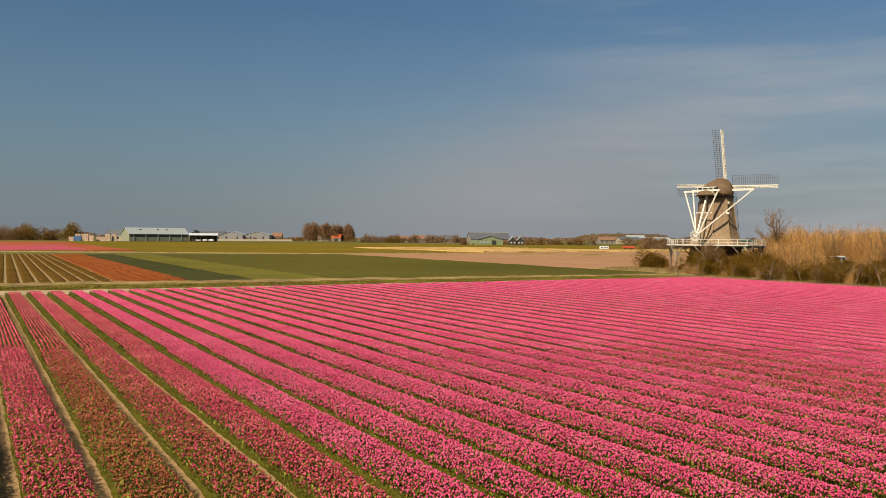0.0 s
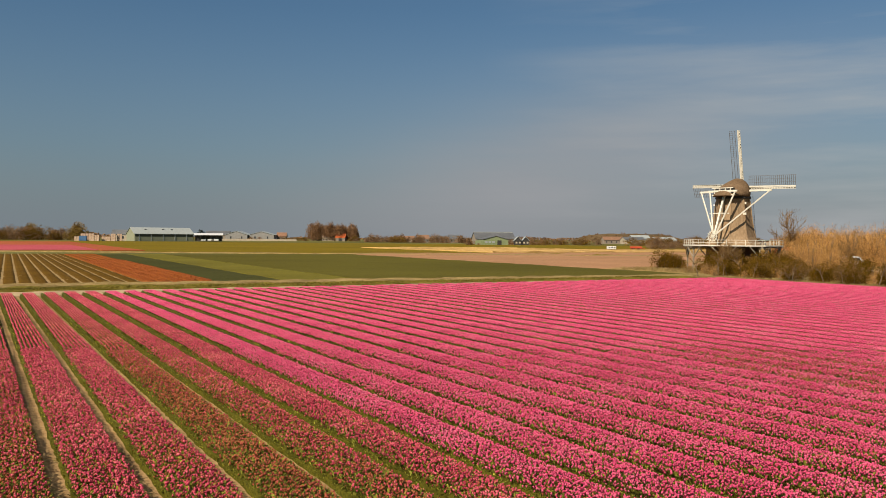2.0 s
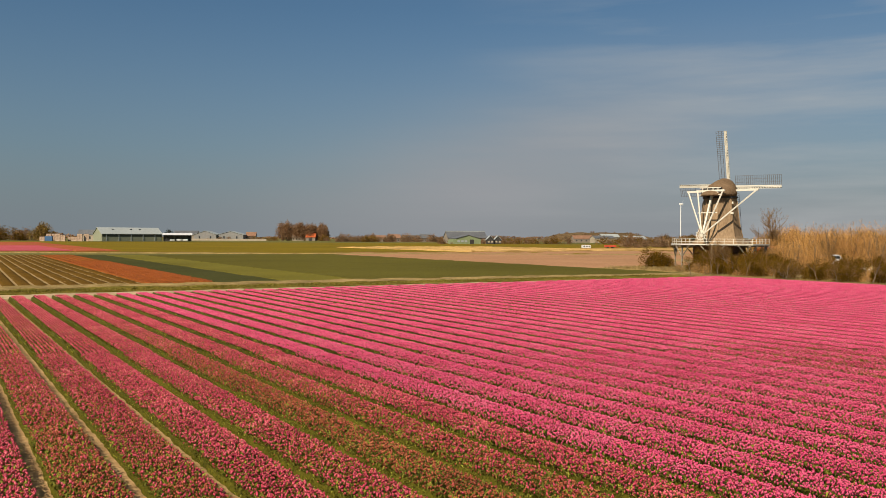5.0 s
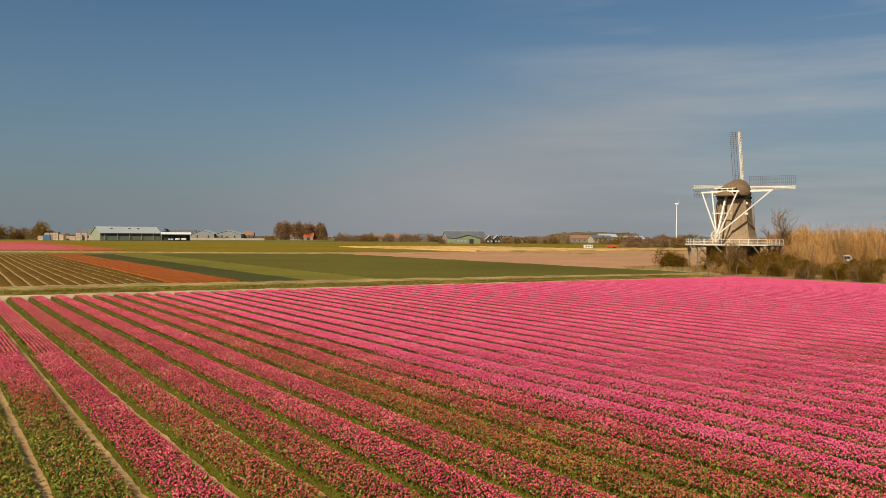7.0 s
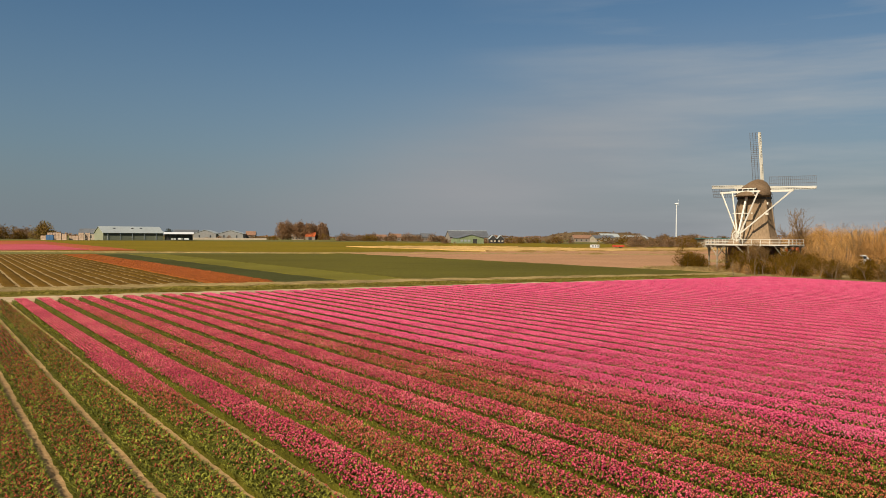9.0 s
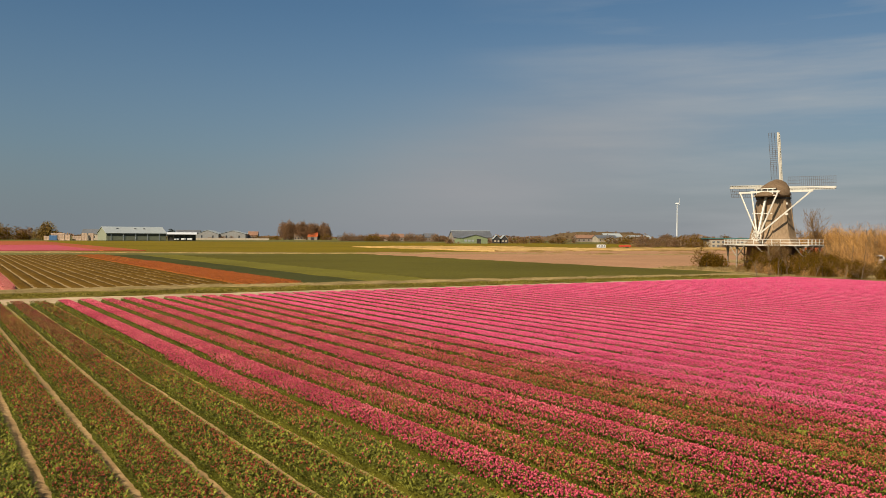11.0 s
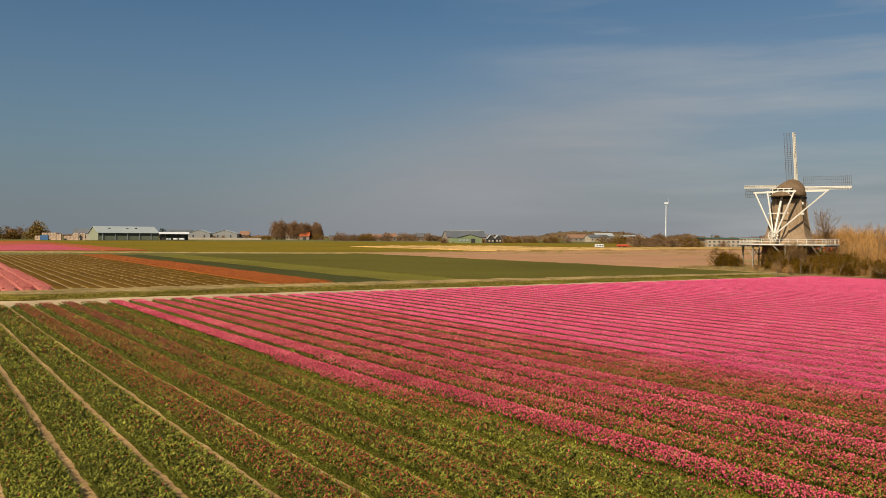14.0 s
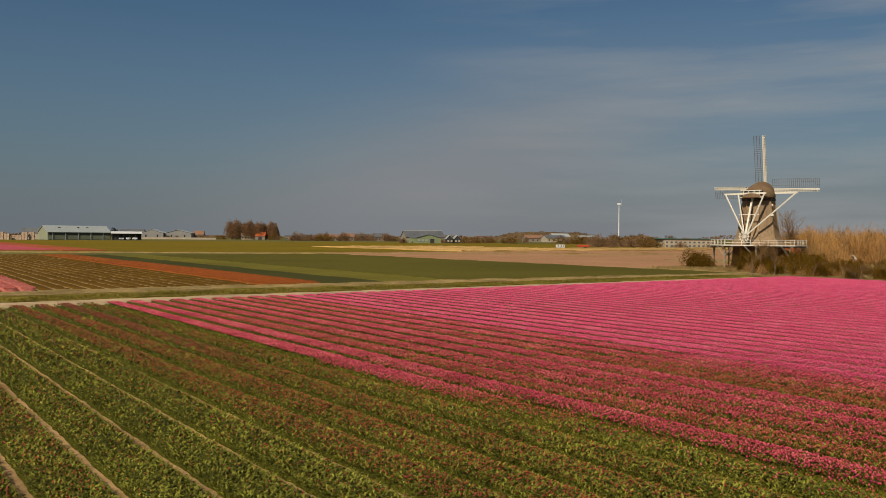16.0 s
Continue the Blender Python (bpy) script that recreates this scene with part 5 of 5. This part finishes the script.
# long school-like building behind the mill
b = thing("long_building", at(178, 425, -4), "long low pale building with a red-brown band and teal roof edge", "building")
part("wall", boxed(-14, 14, 0, 14, 0, 4.0), "plaster", b)
part("upper_wall", boxed(-14.5, 14.5, 3, 16, 4.0, 4.7), "browntile", b)
part("roof", boxed(-14.9, 15, 2.5, 16.5, 4.7, 5.1), "teal", b)
for i in range(11):
    for z in (0.7, 2.6):
        part("window", boxed(-13.4 + i * 2.5, -12.2 + i * 2.5, -0.1, 0.06, z, z + 0.9), "slate", b)

# wind turbine
wt = thing("wind_turbine", at(877, 2400, 68), "slim white wind turbine on the horizon", "wind turbine")
part("tower", lathe(bmesh.new(), [(2.0, -0.5), (1.6, 40), (1.1, 104)], 16), "car_white", wt)
part("nacelle", boxed(-2.5, 2.5, -5, 5, 103.5, 108, bevel=0.8), "car_white", wt)
for a in (5, 125, 245):
    bl = part("blade", beam(bmesh.new(), (0, 0, 1), (0, 0, 17), 1.3, 0.6, 0.3), "car_white", wt)
    bl.matrix_local = Matrix.Translation((0, -6, 106)) @ Matrix.Rotation(radians(a), 4, "Y")

# far trees
far_bare = [brush("far_tree", 71 + i, 11, 15.5, "tall bare brown tree on the far farm", "tree", ("far_twig",), (2600,), 1.7, 0.13, 0.45, 7, 0.20) for i in range(2)]
far_bush = [brush("far_bush", 81 + i, 8, 6, "brown bare bushes on the far farms", "bush", m, (300, 70), 1.0, 0.16, 0.35, 5) for i, m in enumerate((("far_twig", "bark"), ("bud", "far_twig"), ("shrub", "far_twig")))]
gold = brush("golden_tree", 91, 18, 16, "round golden-budded tree beside the crates", "tree", ("gold", "far_twig"), (3800, 400), 1.2, 0.19, 0.5, 9, 0.12)
r = np.random.default_rng(21)
spots = [(int(r.integers(0, 2)), at(-116 + i * 5.0 + r.uniform(-1, 1), 1002 + r.uniform(-2, 18), r.uniform(0, 360)) @ Matrix.Scale(r.uniform(1.4, 1.75), 4)) for i in range(11)]
plant(far_bare, spots, "tall bare trees round the far farm")
spots = []
for x0, x1, y, n, s, kinds in ((-430, -305, 805, 50, 2.1, (2, 2, 0)), (-150, -120, 960, 8, 0.9, (0, 1)), (-70, -58, 985, 4, 1.3, (1, 0)), (-45, 62, 845, 50, 1.35, (0, 0, 0, 1)), (80, 100, 670, 8, 1.25, (0, 0)), (40, 53, 615, 5, 0.6, (0, 0, 1)), (78, 82, 640, 2, 0.7, (0, 0)), (94, 108, 640, 4, 0.7, (0, 1)), (98, 160, 690, 26, 0.95, (0, 0, 1)),
                               (172, 245, 640, 40, 1.15, (0, 0, 2, 1)), (128, 158, 430, 22, 1.05, (0, 0, 0, 1)), (118, 200, 415, 18, 0.6, (0, 2, 0, 1)), (-230, -150, 945, 16, 0.7, (0, 0)), (-60, 140, 1100, 30, 1.0, (2, 0)), (230, 420, 900, 30, 1.6, (0, 2))):
    for i in range(n):
        spots.append((kinds[int(r.integers(0, len(kinds)))], at(r.uniform(x0, x1), y + r.uniform(-12, 25), r.uniform(0, 360)) @ Matrix.Scale(s * r.uniform(0.45, 1.35), 4)))
plant(far_bush, spots, "bushes on the far farms")
plant([gold], [(0, at(-298, 762) @ Matrix.Scale(1.12, 4)), (0, at(-366, 822) @ Matrix.Scale(1.1, 4))], "golden trees by the barn")
pine = clump("conifer", 95, 6, 10, "dark conifer among bare trees", "tree", "conifer", 900, 0.45)
plant([pine], [(0, at(-372, 815)), (0, at(-232, 945) @ Matrix.Scale(1.2, 4))], "dark conifers on the far farms")

# low wooded dune behind the reeds
dx, dy = np.meshgrid(np.linspace(195, 345, 50), np.linspace(1000, 1060, 9))
dz = 12.0 * np.clip(1 - ((dx - 270) / 76) ** 4, 0, 1) * np.clip(1 - ((dy - 1030) / 32) ** 2, 0, 1) ** 0.6 * (1 + 0.03 * np.sin(dx * 0.21)) - 0.1
ix = np.arange(dx.size).reshape(dx.shape)
dune = part("wooded_dune", big_mesh("wooded_dune", np.stack([dx, dy, dz], -1).reshape(-1, 3), np.stack([ix[:-1, :-1], ix[:-1, 1:], ix[1:, 1:], ix[1:, :-1]], -1).reshape(-1, 4)), "scrub")
tagged(dune, "low rounded dune covered with brown scrub", "dune", kind="structure")
rb = np.random.default_rng(77)
for i in range(44):
    x, y = rb.uniform(202, 338), rb.uniform(1000, 1030)
    z = 12.0 * max(0, 1 - ((x - 270) / 76) ** 4) * max(0, 1 - ((y - 1030) / 32) ** 2) ** 0.6
    o = copy_thing(far_bush[0], at(x, y, rb.uniform(0, 360)))
    o.location.z = z - 0.4
    o.scale = (0.42, 0.42, 0.42)
    tagged(o, "low brown scrub growing on the dune", "bush", "scrub on the dune")

# yard behind the bushes: parked vans, a small tiled shed, a white rail
def van(name, m, paint, label):
    t = thing(name, m, label, "van", "vehicles parked behind the bushes")
    body = bmesh.new()
    prof = [(-2.5, 0.35), (2.45, 0.35), (2.5, 0.95), (1.75, 1.25), (1.05, 2.05), (-2.3, 2.15), (-2.5, 1.9)]
    a = [body.verts.new((x, -0.92, z)) for x, z in prof]
    b = [body.verts.new((x, 0.92, z)) for x, z in prof]
    body.faces.new(a)
    body.faces.new(b[::-1])
    for i in range(len(prof)):
        j = (i + 1) % len(prof)
        body.faces.new((a[i], a[j], b[j], b[i]))
    bmesh.ops.bevel(body, geom=list(body.edges), offset=0.08, segments=2, affect="EDGES")
    part("body", body, paint, t)
    for x0, x1 in ((-2.1, -1.0), (-0.9, 0.2), (0.3, 1.1)):
        for y in (-0.94, 0.94):
            part("window", boxed(x0, x1, y - 0.02, y + 0.02, 1.25, 1.85), "glass", t)
    for x in (-1.6, 1.55):
        for y in (-0.86, 0.86):
            w = part("wheel", lathe(bmesh.new(), [(0.33, -0.1), (0.35, 0.0), (0.33, 0.1)], 14), "rubber", t)
            w.matrix_local = Matrix.Translation((x, y, 0.34)) @ Matrix.Rotation(radians(90), 4, "X")
    return t


van("van", MID @ pose(88.0, 161, 0.1, 0, 0, 8), "car_white", "white van parked behind the bushes")
yard = sheet("yard", 62, 150, 112, 192, 0.10, "verge", 2.0, 0.02, m=Matrix(), skirt=0.3)
tagged(yard, "dry grass yard beside the mill", "ground", kind="structure")
shed("tiled_shed", MID @ pose(74.0, 156, 0, 0, 0, 25), 3.0, 3.2, 2.3, 3.5, "dark", "tile", "small dark shed with an orange tiled roof", "shed", windows=1, win="plaster")
rail = thing("rail_fence", MID @ pose(62, 113, 0.0, 0, 0, -8), "long low white rail fence behind bushes", "fence")
for i in range(13):
    part("post", boxed(i * 2 - 0.06, i * 2 + 0.06, -0.06, 0.06, 0, 1.25), "white", rail)
for i in range(12):
    part("rail", boxed(i * 2 + 0.06, i * 2 + 1.94, -0.03, 0.03, 1.0, 1.14), "white", rail)

# low woods along the horizon
r = np.random.default_rng(33)
pts = []
for x0, x1, y, h, n in ((-900, -380, 1300, 11, 2200), (-380, 100, 1500, 7, 1800), (100, 420, 1400, 9, 1600), (420, 1000, 1250, 14, 2400)):
    x = r.uniform(x0, x1, n)
    top = h * (0.55 + 0.45 * np.array([noise.noise((a * 0.02, y * 0.1, 0.5)) for a in x]) + 0.25 * np.array([noise.noise((a * 0.11, y * 0.1, 4.5)) for a in x]))
    pts.append(np.stack([x, y + r.uniform(-12, 12, n), np.maximum(0.5, top * r.random(n) ** 0.5)], -1))
woods = part("far_woods", big_mesh("far_woods", *leaf_quads(r, np.concatenate(pts), 1.6)), "far_twig")
tagged(woods, "low bare woods along the horizon", "trees", kind="stuff")
